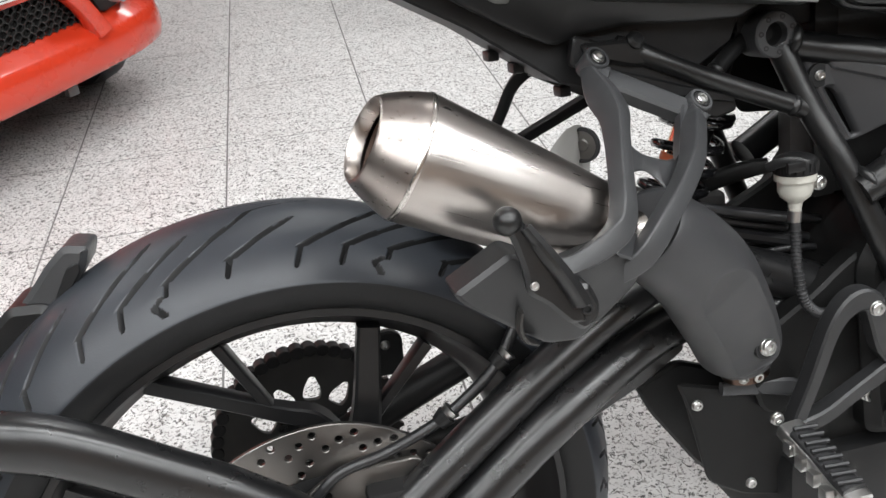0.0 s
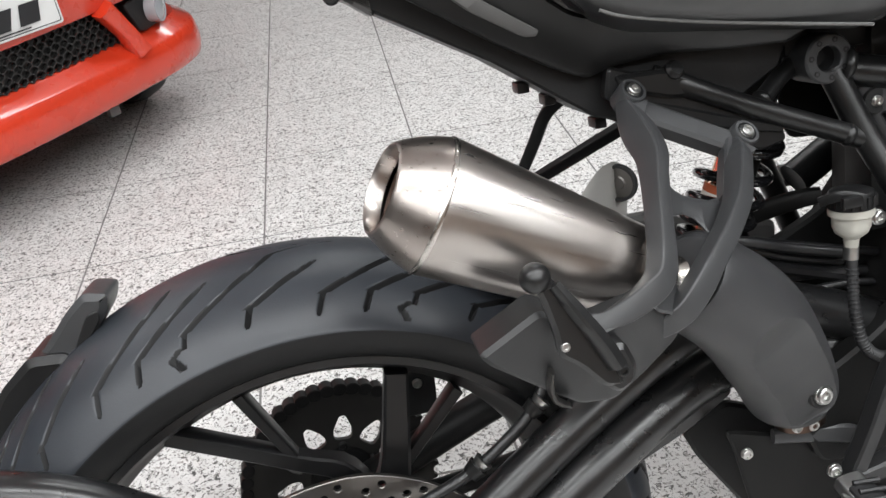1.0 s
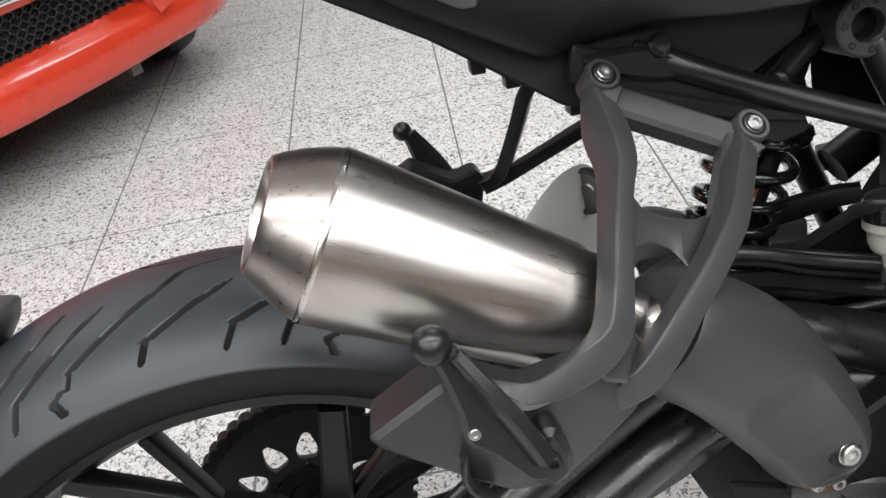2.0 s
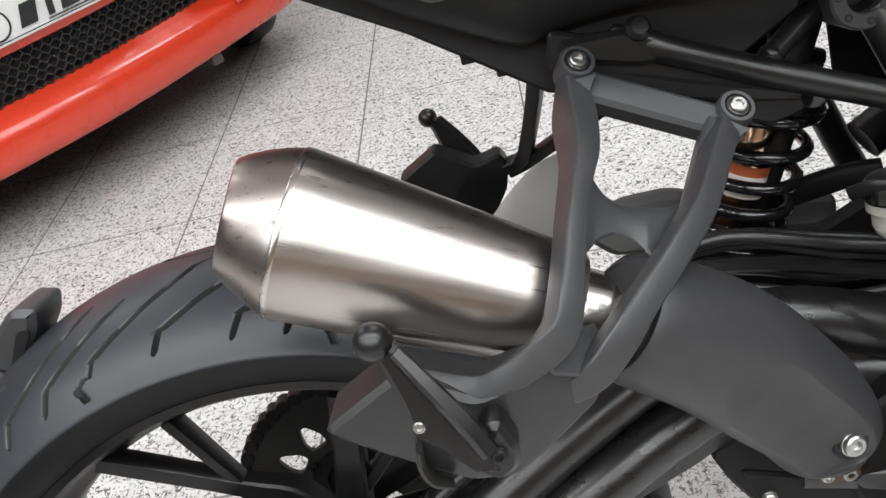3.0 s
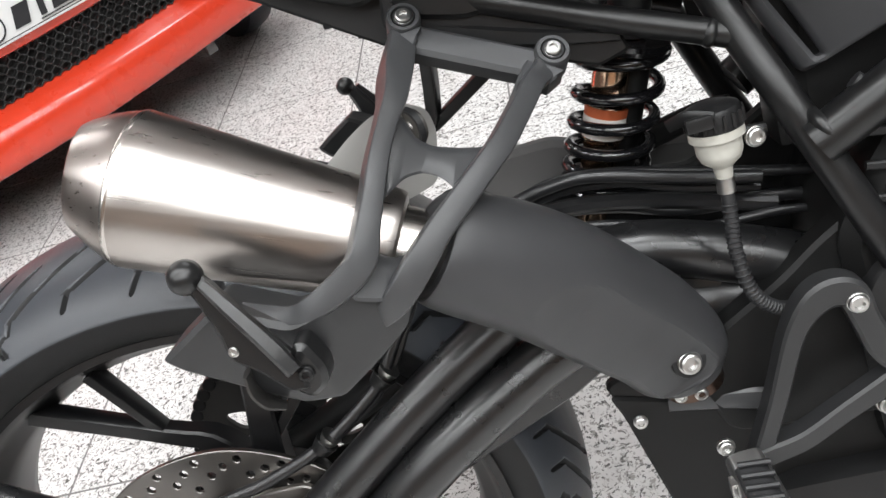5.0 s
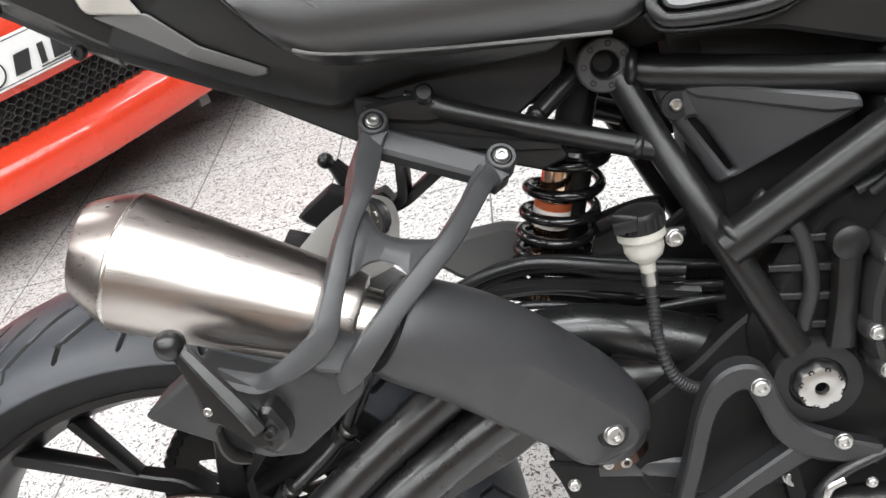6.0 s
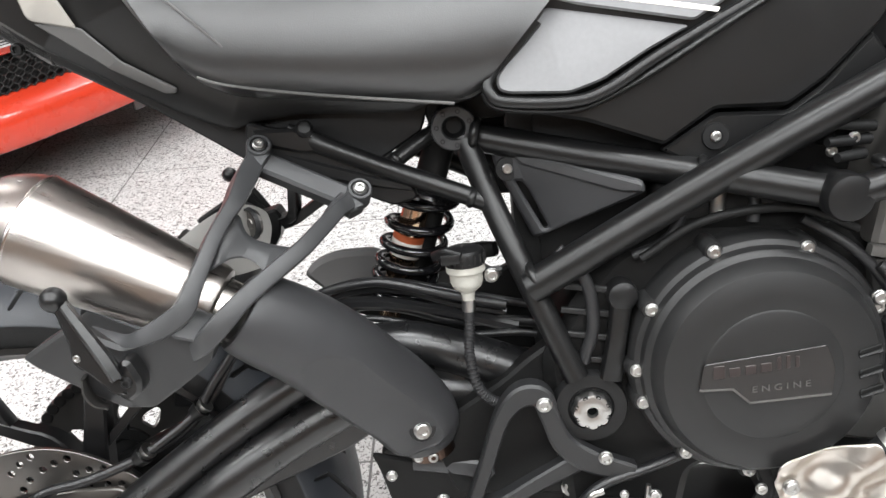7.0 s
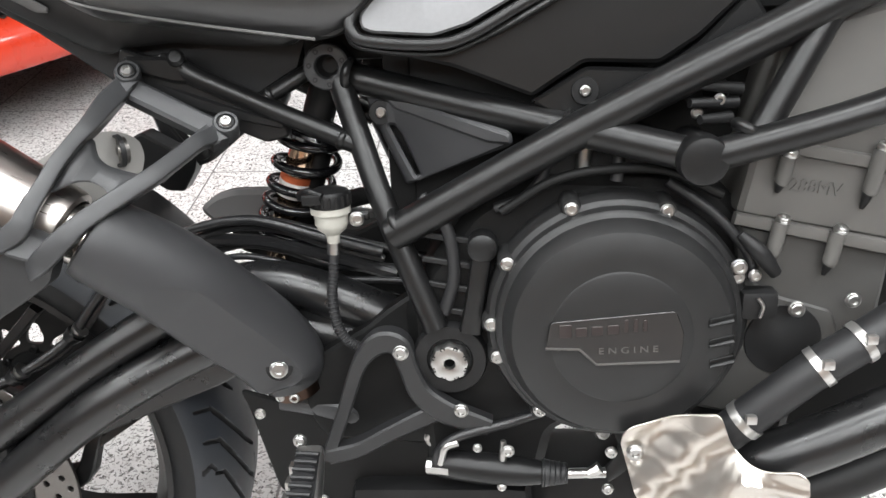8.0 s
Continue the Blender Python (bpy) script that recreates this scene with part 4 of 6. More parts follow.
# passenger footrest hangers
def hanger(side):
    """side -1: the near one; 1: its mirror on the far flank."""
    N = np.array([0.368, -1, 0.8946])
    N /= np.linalg.norm(N)
    P0 = np.array([0.266, -0.065, 0.405])

    def flip(p):
        p = np.array(p, float)
        return p if side < 0 else np.array([p[0], 0.03 - p[1], p[2]])

    def at(x, z, d=0.0):
        y = P0[1] + 0.368 * (x - P0[0]) + 0.8946 * (z - P0[2])
        return flip(np.array([x, y, z]) + N * d)

    upv = flip(N) - flip((0, 0, 0))
    legv = flip((0.56, -0.66, 0.50)) - flip((0, 0, 0))
    # far hanger gets a darker material: its shade is put into the colour
    cast_tone = M_HANGER if side < 0 else M_BLACK
    leg_l = [(0.2640, -0.056, 0.3995), (0.2600, -0.0765, 0.3905), (0.2567, -0.0995, 0.381), (0.2543, -0.1232, 0.3709), (0.2488, -0.1395, 0.3618), (0.2424, -0.1571, 0.3496), (0.2370, -0.1719, 0.3361), (0.2315, -0.1862, 0.3230), (0.2262, -0.1935, 0.3115), (0.2155, -0.1972, 0.3035), (0.1975, -0.1985, 0.2952), (0.1835, -0.1975, 0.2915), (0.1690, -0.1945, 0.2945), (0.1560, -0.1915, 0.3010)]
    wid_l = [(0.0083, 0.0030), (0.0085, 0.0080), (0.0088, 0.0112), (0.0072, 0.0104), (0.0059, 0.0089), (0.0059, 0.0079), (0.0061, 0.0077), (0.0068, 0.0077), (0.0078, 0.0076), (0.0080, 0.0072), (0.0068, 0.0068), (0.0056, 0.0064), (0.0050, 0.0062), (0.0030, 0.0050)]
    if side > 0:
        leg_l = [(0.2950, -0.045, 0.400), (0.2700, -0.068, 0.392), (0.2520, -0.092, 0.374), (0.2440, -0.120, 0.344), (0.2350, -0.148, 0.312), (0.2250, -0.172, 0.286), (0.205, -0.178, 0.280)]
        wid_l = [(0.0062, 0.0065)] * 7
    body = part("footrest_hanger", sweep([flip(p) for p in leg_l], wid_l, n=16, sub=4, up=legv, power=6.5), cast_tone, bike, "dark grey cast passenger footrest hanger", 24)
    leg_r = [(0.3450, -0.062, 0.3590), (0.3365, -0.0845, 0.3540), (0.3294, -0.0968, 0.3516), (0.3221, -0.1095, 0.3461), (0.3141, -0.1241, 0.3400), (0.3046, -0.1401, 0.3332), (0.2917, -0.1560, 0.3261), (0.2784, -0.1694, 0.3183), (0.2656, -0.1800, 0.3103), (0.2527, -0.1885, 0.2995), (0.2400, -0.1930, 0.2880), (0.2295, -0.1905, 0.2795), (0.2170, -0.1840, 0.2700)]
    wid_r = [(0.0075, 0.0030), (0.0070, 0.0053), (0.0067, 0.0079), (0.0067, 0.0085), (0.0068, 0.0085), (0.0070, 0.0082), (0.0070, 0.0077), (0.0070, 0.0076), (0.0072, 0.0074), (0.0081, 0.0074), (0.0080, 0.0066), (0.0068, 0.0052), (0.0040, 0.0030)]
    if side > 0:
        leg_r = [(0.3455, -0.072, 0.361), (0.316, -0.098, 0.341), (0.287, -0.124, 0.321), (0.258, -0.150, 0.301), (0.230, -0.175, 0.282), (0.21, -0.180, 0.275)]
        wid_r = [(0.0058, 0.0065)] * 6
    part("front_leg", sweep([flip(p) for p in leg_r], wid_r, n=16, sub=4, up=legv, power=6.5), cast_tone, body, "", 24)
    part("top_bar", sweep([at(0.266, 0.3975, -0.0085), at(0.338, 0.3600, -0.0085)], [(0.0102, 0.0075), (0.0102, 0.0075)], n=8, sub=3, up=upv, power=5), cast_tone, body, "", 24)
    if side < 0:
        part("strut", sweep([flip(p) for p in ((0.3330, -0.076, 0.3555), (0.3230, -0.0905, 0.3490), (0.3135, -0.1065, 0.3395), (0.3050, -0.1260, 0.3315))], [(0.0070, 0.006), (0.0046, 0.006), (0.0040, 0.007), (0.005, 0.008)], n=8, sub=2, up=upv, power=5), cast_tone, body, "", 24)
        web = rounded([(0.250, 0.366), (0.2575, 0.3605), (0.2601, 0.3528), (0.2629, 0.3477), (0.2691, 0.3422), (0.2793, 0.3372), (0.2929, 0.3318), (0.3043, 0.3306), (0.300, 0.323), (0.283, 0.311), (0.2777, 0.3147), (0.2766, 0.3211), (0.2711, 0.3285), (0.2628, 0.3339), (0.2539, 0.3354), (0.2468, 0.3332), (0.2400, 0.3300)], 0.003)
        part("web", slab(web[::-1], lambda a, b, d: flip((a, -0.677 + 0.769 * a + 0.978 * b - d + 0.006, b)), 0.008, 0.0015), cast_tone, body)
        crotch = rounded([(0.2235, 0.3095), (0.2315, 0.3055), (0.2384, 0.3000), (0.2440, 0.2990), (0.2405, 0.2905), (0.2320, 0.2868), (0.2180, 0.2950), (0.2170, 0.3050)], 0.0025)
        part("crotch", slab(crotch[::-1], lambda a, b, d: flip((a, -0.1818 + 0.93 * (a - 0.2303) + 0.73 * (b - 0.2961) - d, b)), 0.012, 0.002), cast_tone, body)
    low = rounded([(0.108, 0.290), (0.115, 0.281), (0.150, 0.2535), (0.169, 0.240), (0.190, 0.238), (0.206, 0.262), (0.212, 0.285), (0.205, 0.2955), (0.182, 0.2895), (0.147, 0.311)], 0.004) if side > 0 else rounded([(0.108, 0.290), (0.115, 0.281), (0.150, 0.2535), (0.169, 0.240), (0.190, 0.238), (0.214, 0.252), (0.236, 0.2665), (0.2435, 0.283), (0.2350, 0.2925), (0.222, 0.3020), (0.205, 0.2965), (0.182, 0.2920), (0.147, 0.311)], 0.004)
    # lower body darker than the legs: the shade on its face is in the colour
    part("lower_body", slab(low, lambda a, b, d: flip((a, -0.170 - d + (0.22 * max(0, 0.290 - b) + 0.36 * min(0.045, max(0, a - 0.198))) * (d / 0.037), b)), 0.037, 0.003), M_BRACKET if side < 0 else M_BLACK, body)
    for bx, bz, tx, tz in ((0.266, 0.405, 0.2655, 0.3760), (0.346, 0.362, 0.3330, 0.3435)):
        rr = 0.0106
        c = at(bx, bz, -0.0035)
        part("eye", lathe([(0.007, 0.004), (0.0075, 0.0075), (rr - 0.001, 0.0075), (rr, 0.0055), (rr, -0.010), (0.007, -0.010)], c, upv, n=28, closed=True), M_HANGER, body)
        dx, dz = (tx - bx), (tz - bz)
        ux, uz = dx / math.hypot(dx, dz), dz / math.hypot(dx, dz)
        neck = [(bx + ux * a - uz * w, bz + uz * a + ux * w) for a, w in ((0.0070, -0.0092), (0.0120, -0.0064), (0.0165, -0.0030), (0.0165, 0.0030), (0.0120, 0.0064), (0.0070, 0.0092))]
        part("eye_neck", slab(neck[::-1], lambda a, b, d: at(a, b, d - 0.0115), 0.0145, 0.0012), cast_tone, body, "", 24)
        spot("bolt", BOLT, body, c + upv * 0.0062, upv, 0.0056)
        spot("dark_ring", DARK_RING, body, c + upv * 0.0066, upv, 0.0064)
    # folded footrest with ball end
    ball = flip((0.1455, -0.2135, 0.334))
    peg = part("folded_footrest", slab(rounded([(0.1415, 0.334), (0.1465, 0.322), (0.1512, 0.302), (0.1520, 0.287), (0.163, 0.279), (0.177, 0.263), (0.189, 0.262), (0.186, 0.280), (0.1680, 0.309), (0.156, 0.331), (0.1490, 0.338)], 0.004), lambda a, b, d: flip((a, -0.209 - 0.10 * (0.334 - b) - d, b)), 0.009, 0.003), M_PEG, bike, "black folding passenger footrest with ball tip")
    bmb = bmesh.new()
    bmesh.ops.create_uvsphere(bmb, u_segments=20, v_segments=12, radius=0.0092)
    for v in bmb.verts:
        v.co = Vector(ball) + v.co
    part("ball_tip", bmb, M_PEG, peg)
    part("rubber_strip", sweep([flip((0.1545, -0.219, 0.330)), flip((0.165, -0.2225, 0.313)), flip((0.177, -0.2255, 0.292)), flip((0.184, -0.227, 0.277))], [(0.0030, 0.004), (0.0040, 0.005), (0.0046, 0.006), (0.0046, 0.006)], n=8, up=upv, power=4), M_PEG, peg)
    part("pivot_lug", slab(rounded([(0.178, 0.262), (0.179, 0.278), (0.186, 0.288), (0.192, 0.287), (0.198, 0.272), (0.196, 0.262), (0.186, 0.256)], 0.004), lambda a, b, d: flip((a, -0.203 - d, b)), 0.020, 0.003), M_PEG, peg)
    spot("bolt", BOLT_DARK, peg, flip((0.188, -0.2235, 0.272)), flip((0, -1, 0)) - flip((0, 0, 0)), 0.0042)
    spot("bolt", BOLT, peg, flip((0.1565, -0.2215, 0.2925)), flip((0, -1, 0.2)) - flip((0, 0, 0)), 0.0030)
    part("spring_plate", sweep([flip((0.150, -0.206, 0.272)), flip((0.1485, -0.204, 0.260)), flip((0.152, -0.202, 0.250)), flip((0.160, -0.200, 0.244))], [(0.0016, 0.005), (0.0022, 0.006), (0.0022, 0.006), (0.0014, 0.004)], n=8, up=(0, 1, 0)), M_SPROCK, peg)
    return body


hanger(-1)
hanger(1)

# dark block added to close the bright gap between seat and tank
part("gap_filler", box((0.405, -0.030, 0.405), (0.485, 0.030, 0.470), 0.006), M_PIT, bike)

# dark plate added to hide bright floor between the frame tubes
part("dark_backing", slab(rounded([(0.444, 0.405), (0.447, 0.336), (0.456, 0.322), (0.500, 0.318), (0.505, 0.405)], 0.005), flat_y(0.056), 0.006, 0.0015), M_PIT, bike)
part("mudguard_stay", sweep([(0.372, 0.046, 0.250), (0.401, 0.037, 0.2606), (0.436, 0.016, 0.2743), (0.456, 0.006, 0.278)], [(0.009, 0.006), (0.0095, 0.006), (0.0085, 0.006), (0.007, 0.006)], n=12, up=(0, 1, 0), power=3), M_PIT, bike)

# subframe and trellis frame
frame_ = part("trellis_frame", sweep([(0.480, -0.090, 0.2690), (0.630, -0.110, 0.3535), (0.795, -0.116, 0.4350), (0.92, -0.106, 0.493)], 0.0143, n=20), M_FRAME, bike, "black steel tube trellis frame")
for nm, pts, r in (
    ("top_tube", [(0.440, -0.034, 0.3930), (0.533, -0.056, 0.3705), (0.634, -0.086, 0.3485)], 0.0128),
    ("down_tube", [(0.436, -0.041, 0.393), (0.4545, -0.058, 0.338), (0.476, -0.081, 0.282), (0.513, -0.100, 0.188)], 0.0106),
    ("subframe_tube", [(0.288, -0.050, 0.4130), (0.306, -0.051, 0.4045), (0.3256, -0.052, 0.3950), (0.3699, -0.052, 0.3738), (0.4525, -0.0585, 0.3375)], [(0.004, 0.008), (0.006, 0.009), 0.0083, 0.0083, 0.0083]),
    ("subframe_strut", [(0.3705, -0.048, 0.376), (0.4050, -0.030, 0.3956), (0.425, -0.026, 0.404)], 0.0070),
    ("engine_tube", [(0.630, -0.108, 0.3545), (0.711, -0.128, 0.3365)], 0.0132),
    ("front_tube", [(0.709, -0.138, 0.3335), (0.829, -0.148, 0.3690), (0.946, -0.140, 0.4110)], 0.0120),
    ("front_brace", [(0.755, -0.130, 0.3450), (0.805, -0.114, 0.4330), (0.838, -0.104, 0.490)], 0.0110),
    ("far_top_tube", [(0.440, 0.064, 0.398), (0.632, 0.094, 0.352)], 0.0155),
    ("far_subframe_tube", [(0.245, 0.058, 0.448), (0.446, 0.076, 0.341)], 0.0098),
    ("far_down_tube", [(0.422, 0.118, 0.392), (0.4658, 0.120, 0.2797), (0.4783, 0.120, 0.249), (0.520, 0.120, 0.150)], 0.0115),
    ("far_diagonal", [(0.478, 0.088, 0.272), (0.635, 0.1, 0.354), (0.92, 0.10, 0.49)], 0.0165),
):
    part(nm, sweep(pts, r, n=18), M_FRAME, frame_)
part("tube_end", slab(rounded([(0.258, 0.418), (0.296, 0.4165), (0.318, 0.4065), (0.322, 0.393), (0.300, 0.394), (0.264, 0.405)], 0.005), flat_y(-0.044), 0.013, 0.003), M_FRAME, frame_)
part("boss", lathe([(0.0, 0.007), (0.005, 0.007), (0.0075, 0.004), (0.0075, -0.004)], (0.3035, -0.052, 0.4135), (0.2, -1, 0.5), n=20), M_FRAME, frame_)
part("lower_rail", sweep([(0.262, -0.044, 0.400), (0.31, -0.048, 0.380), (0.352, -0.050, 0.366), (0.388, -0.051, 0.3560)], [(0.004, 0.006), (0.006, 0.007), (0.005, 0.006), (0.003, 0.004)], n=8, up=(0, 1, 0), power=4), M_BLACK, frame_)
# weld beads where tubes meet
for c, ax, r in (((0.622, -0.092, 0.354), (0.95, -0.15, -0.23), 0.0150), ((0.645, -0.108, 0.3535), (0.95, -0.28, -0.25), 0.0158), ((0.4385, -0.0588, 0.3432), (0.90, -0.08, -0.42), 0.0098), ((0.486, -0.0885, 0.276), (0.88, -0.07, 0.46), 0.0168), ((0.3765, -0.045, 0.3795), (0.8, 0.40, 0.45), 0.0088), ((0.746, -0.137, 0.356), (0.55, 0.1, 0.83), 0.0132), ((0.446, -0.045, 0.3955), (0.95, -0.15, -0.23), 0.0150)):
    ax_ = np.array(ax) / np.linalg.norm(ax)
    part("weld_bead", lathe([(r - 0.0035, -0.004), (r - 0.0012, -0.0018), (r - 0.0007, 0.0), (r - 0.0012, 0.0018), (r - 0.0035, 0.004)], c, ax_, n=24), M_FRAME, frame_)
cap_ = part("pivot_cap", lathe([(0.0098, 0.0), (0.0100, 0.012), (0.0108, 0.0128), (0.0178, 0.0128), (0.0192, 0.0115), (0.0195, 0.009), (0.0195, -0.02)], (0.4285, -0.039, 0.4025), (0, -1, 0), n=32), M_HANGER, frame_, "black ring-shaped frame cap")
# recess and holes made dark: their shade is put into the colour
part("cap_recess_shade", lathe([(0.0, -0.004), (0.0065, -0.004), (0.009, -0.001), (0.0099, 0.004), (0.0099, -0.006)], (0.4285, -0.039, 0.4025), (0, -1, 0), n=28), M_DEEP, cap_)
for k in range(7):
    a = radians(20 + 360 / 7 * k)
    spot("hole_shade", DARK_RING, cap_, (0.4285 + 0.0145 * math.cos(a), -0.0519, 0.4025 + 0.0145 * math.sin(a)), scale=0.0022)
part("engine_mount", lathe([(0.0, 0.0), (0.012, 0.0005), (0.017, -0.001), (0.0185, -0.004), (0.0185, -0.02), (0.016, -0.024), (0.016, -0.06)], (0.7155, -0.151, 0.3355), (0, -1, 0), n=32), M_BLACK, frame_, "round black rubber engine-mount cap")
part("mount_plug", lathe([(0.0, 0.0), (0.009, 0.0), (0.0118, -0.002), (0.0125, -0.006), (0.0125, -0.04)], (0.554, -0.109, 0.2597), (0, -1, 0), n=24), M_BLACK, frame_)
part("rear_strut", sweep([(0.554, -0.10, 0.256), (0.548, -0.10, 0.22), (0.542, -0.098, 0.185)], [(0.009, 0.008), (0.0085, 0.008), (0.010, 0.008)], n=12, up=(0, 1, 0), power=3), M_FRAME, frame_)
part("subframe_bracket", slab(rounded([(0.255, 0.425), (0.30, 0.408), (0.35, 0.38), (0.388, 0.362), (0.393, 0.346), (0.372, 0.341), (0.352, 0.350), (0.30, 0.378), (0.25, 0.402)], 0.005), flat_y(-0.04), 0.012, 0.002), M_BLACK, frame_)

# rear shock
S0, S1 = np.array([0.360, 0.032, 0.238]), np.array([0.397, 0.022, 0.338])
SA = (S1 - S0) / np.linalg.norm(S1 - S0)
e1 = np.cross(SA, (0, 1, 0)); e1 /= np.linalg.norm(e1)
e2 = np.cross(SA, e1)
OFF = 0.0055 * (1 if e1[0] > 0 else -1)
shock = part("rear_shock", lathe([(0.0, -0.03), (0.012, -0.03), (0.0135, 0.0), (0.0135, 0.034), (0.0155, 0.036), (0.0155, 0.062), (0.0135, 0.064), (0.0135, 0.10), (0.012, 0.104), (0.0, 0.104)], S0 - e1 * OFF, SA, n=24), M_COPPER, bike, "rear shock absorber with black coil spring and copper body")
coil = [S0 + SA * (0.001 + 0.1035 * (0.45 * t / (2 * math.pi * 5.5) + 0.55 * (t / (2 * math.pi * 5.5)) ** 1.7)) + (e1 * math.cos(t) + e2 * math.sin(t)) * 0.0290 for t in np.linspace(0, 2 * math.pi * 5.5, 140)]
part("coil_spring", sweep(coil, 0.0046, n=10, sub=1), M_SPRING, shock)
for h in (-0.004, 0.104):
    part("spring_seat", lathe([(0.012, 0.0), (0.033, 0.0), (0.034, 0.003), (0.032, 0.006), (0.012, 0.006)], S0 + SA * h, SA, n=28, closed=True), M_SPRING, shock)
part("sticker", lathe([(0.0158, 0.038), (0.0160, 0.056)], S0 - e1 * OFF, SA, n=24), M_LABELW, shock)
part("sticker", lathe([(0.0160, 0.054), (0.0162, 0.061)], S0 - e1 * OFF, SA, n=24), M_LABELR, shock)
# black cylinder added inside the coil, beside the copper body
part("dark_cylinder", lathe([(0.0, -0.01), (0.008, -0.01), (0.0095, -0.006), (0.0095, 0.096), (0.008, 0.10), (0.0, 0.10)], S0 + e1 * OFF * 2.2 - e2 * 0.002, SA, n=20), M_PIT, shock)
part("damper_top", sweep([S0 + SA * 0.112, S0 + SA * 0.19], 0.015, n=16, sub=2), M_DEEP, shock)

# hugger over the tyre
hugger = part("hugger", lathe([(0.327, -0.075), (0.333, -0.08), (0.337, -0.06), (0.339, 0.0), (0.337, 0.06), (0.333, 0.085), (0.329, 0.08), (0.334, 0.0)], (0, 0, 0), (0, 1, 0), n=20, closed=True, arc=(118, 152)), M_BLACK, bike, "black plastic inner mudguard")
hugger.data.transform(WHEEL_SEAT)
part("left_cover", slab(rounded([(0.255, 0.250), (0.272, 0.2640), (0.293, 0.2700), (0.330, 0.2700), (0.365, 0.2550), (0.45, 0.240), (0.45, 0.215), (0.34, 0.222), (0.28, 0.226)], 0.008), flat_y(0.09), 0.02, 0.005), M_GREYPL, bike)

part("relay_box", box((0.499, 0.142, 0.248), (0.519, 0.160, 0.270), 0.004), M_GREYTRIM, bike, "small grey plastic relay box")
# dark panel added behind the cables to hide the bright floor
part("cable_backing", slab(rounded([(0.30, 0.243), (0.347, 0.246), (0.424, 0.233), (0.461, 0.250), (0.493, 0.268), (0.535, 0.196), (0.525, 0.149), (0.379, 0.19), (0.307, 0.219)], 0.006), flat_y(0.045), 0.015, 0.003), M_PIT, bike)

# brake-fluid reservoir and hose
res = part("fluid_reservoir", lathe([(0.0, -0.004), (0.0050, -0.004), (0.0060, 0.004), (0.0120, 0.009), (0.0140, 0.014), (0.0142, 0.023), (0.0168, 0.0235), (0.0168, 0.029), (0.0, 0.029)], (0.4275, -0.0785, 0.2625), (0.0, 0.0, 1), n=36), M_MILK, bike, "milky plastic brake-fluid reservoir with black cap")
part("cap", lathe([(0.0, 0.015), (0.011, 0.015), (0.0158, 0.013), (0.0170, 0.0105), (0.0170, 0.0), (0.0, 0.0)], (0.4275, -0.0785, 0.2918), (0, 0, 1), n=36), M_BLACK, res)
for k in range(18):
    a = 2 * math.pi * k / 18
    part("cap_rib", box((0.4275 + 0.0171 * math.cos(a) - 0.001, -0.0785 + 0.0171 * math.sin(a) - 0.001, 0.293), (0.4275 + 0.0171 * math.cos(a) + 0.001, -0.0785 + 0.0171 * math.sin(a) + 0.001, 0.302), 0), M_BLACK, res)
part("cap_clip", box((0.408, -0.0990, 0.297), (0.424, -0.0945, 0.306), 0.002), M_BLACK, res)
part("cap_tongue", sweep([(0.425, -0.0955, 0.303), (0.412, -0.0905, 0.306), (0.402, -0.0785, 0.300)], [(0.003, 0.004)] * 3, n=8, up=(0, 0, 1), power=4), M_BLACK, res)
spot("bolt", BOLT, res, (0.449, -0.0790, 0.2795), (0.2, -1, 0), 0.0064)
part("stay", sweep([(0.44, -0.070, 0.280), (0.458, -0.070, 0.280), (0.475, -0.066, 0.283)], (0.005, 0.004), n=8, sub=3), M_FRAME, res)
hose_path = [(0.4275, -0.0785, 0.262), (0.4260, -0.082, 0.234), (0.4240, -0.087, 0.212), (0.4275, -0.090, 0.186), (0.438, -0.089, 0.170), (0.454, -0.085, 0.163), (0.48, -0.078, 0.166)]
hose = part("reservoir_hose", sweep(hose_path, 0.0043, n=12), M_HOSE, bike, "ribbed black rubber hose")
hp = curve_points(hose_path, 14)
for k in range(10, len(hp) - 16, 2):
    t_ = hp[k + 1] - hp[k - 1]
    part("hose_rib", lathe([(0.0041, -0.0009), (0.0051, 0.0), (0.0041, 0.0009)], hp[k], t_, n=12), M_HOSE, hose)
part("hose_clamp", lathe([(0.0046, -0.005), (0.0058, -0.005), (0.0058, 0.005), (0.0046, 0.005)], (0.4272, -0.0785, 0.2545), (0.05, 0, 1), n=16, closed=True), M_CHROME, hose)

# rider's footrest plate, pivot, guard
plate_ = part("footrest_plate", sweep([(0.410, -0.098, 0.064), (0.428, -0.100, 0.110), (0.446, -0.101, 0.158), (0.464, -0.102, 0.178), (0.481, -0.102, 0.176), (0.488, -0.102, 0.155), (0.498, -0.102, 0.130), (0.520, -0.104, 0.112), (0.556, -0.104, 0.098)], [(0.0065, 0.009), (0.0062, 0.009), (0.0070, 0.009), (0.010, 0.009), (0.010, 0.009), (0.0085, 0.008), (0.010, 0.008), (0.011, 0.007), (0.008, 0.007)], n=8, up=(0, 1, 0), power=6), M_BRACKET, bike, "dark grey rider footrest plate", 24)
part("lower_strip", sweep([(0.412, -0.100, 0.068), (0.44, -0.101, 0.076), (0.470, -0.101, 0.092), (0.512, -0.100, 0.112)], [(0.008, 0.009), (0.0072, 0.009), (0.0072, 0.008), (0.009, 0.007)], n=8, up=(0, 1, 0), power=6), M_BRACKET, plate_, "", 24)
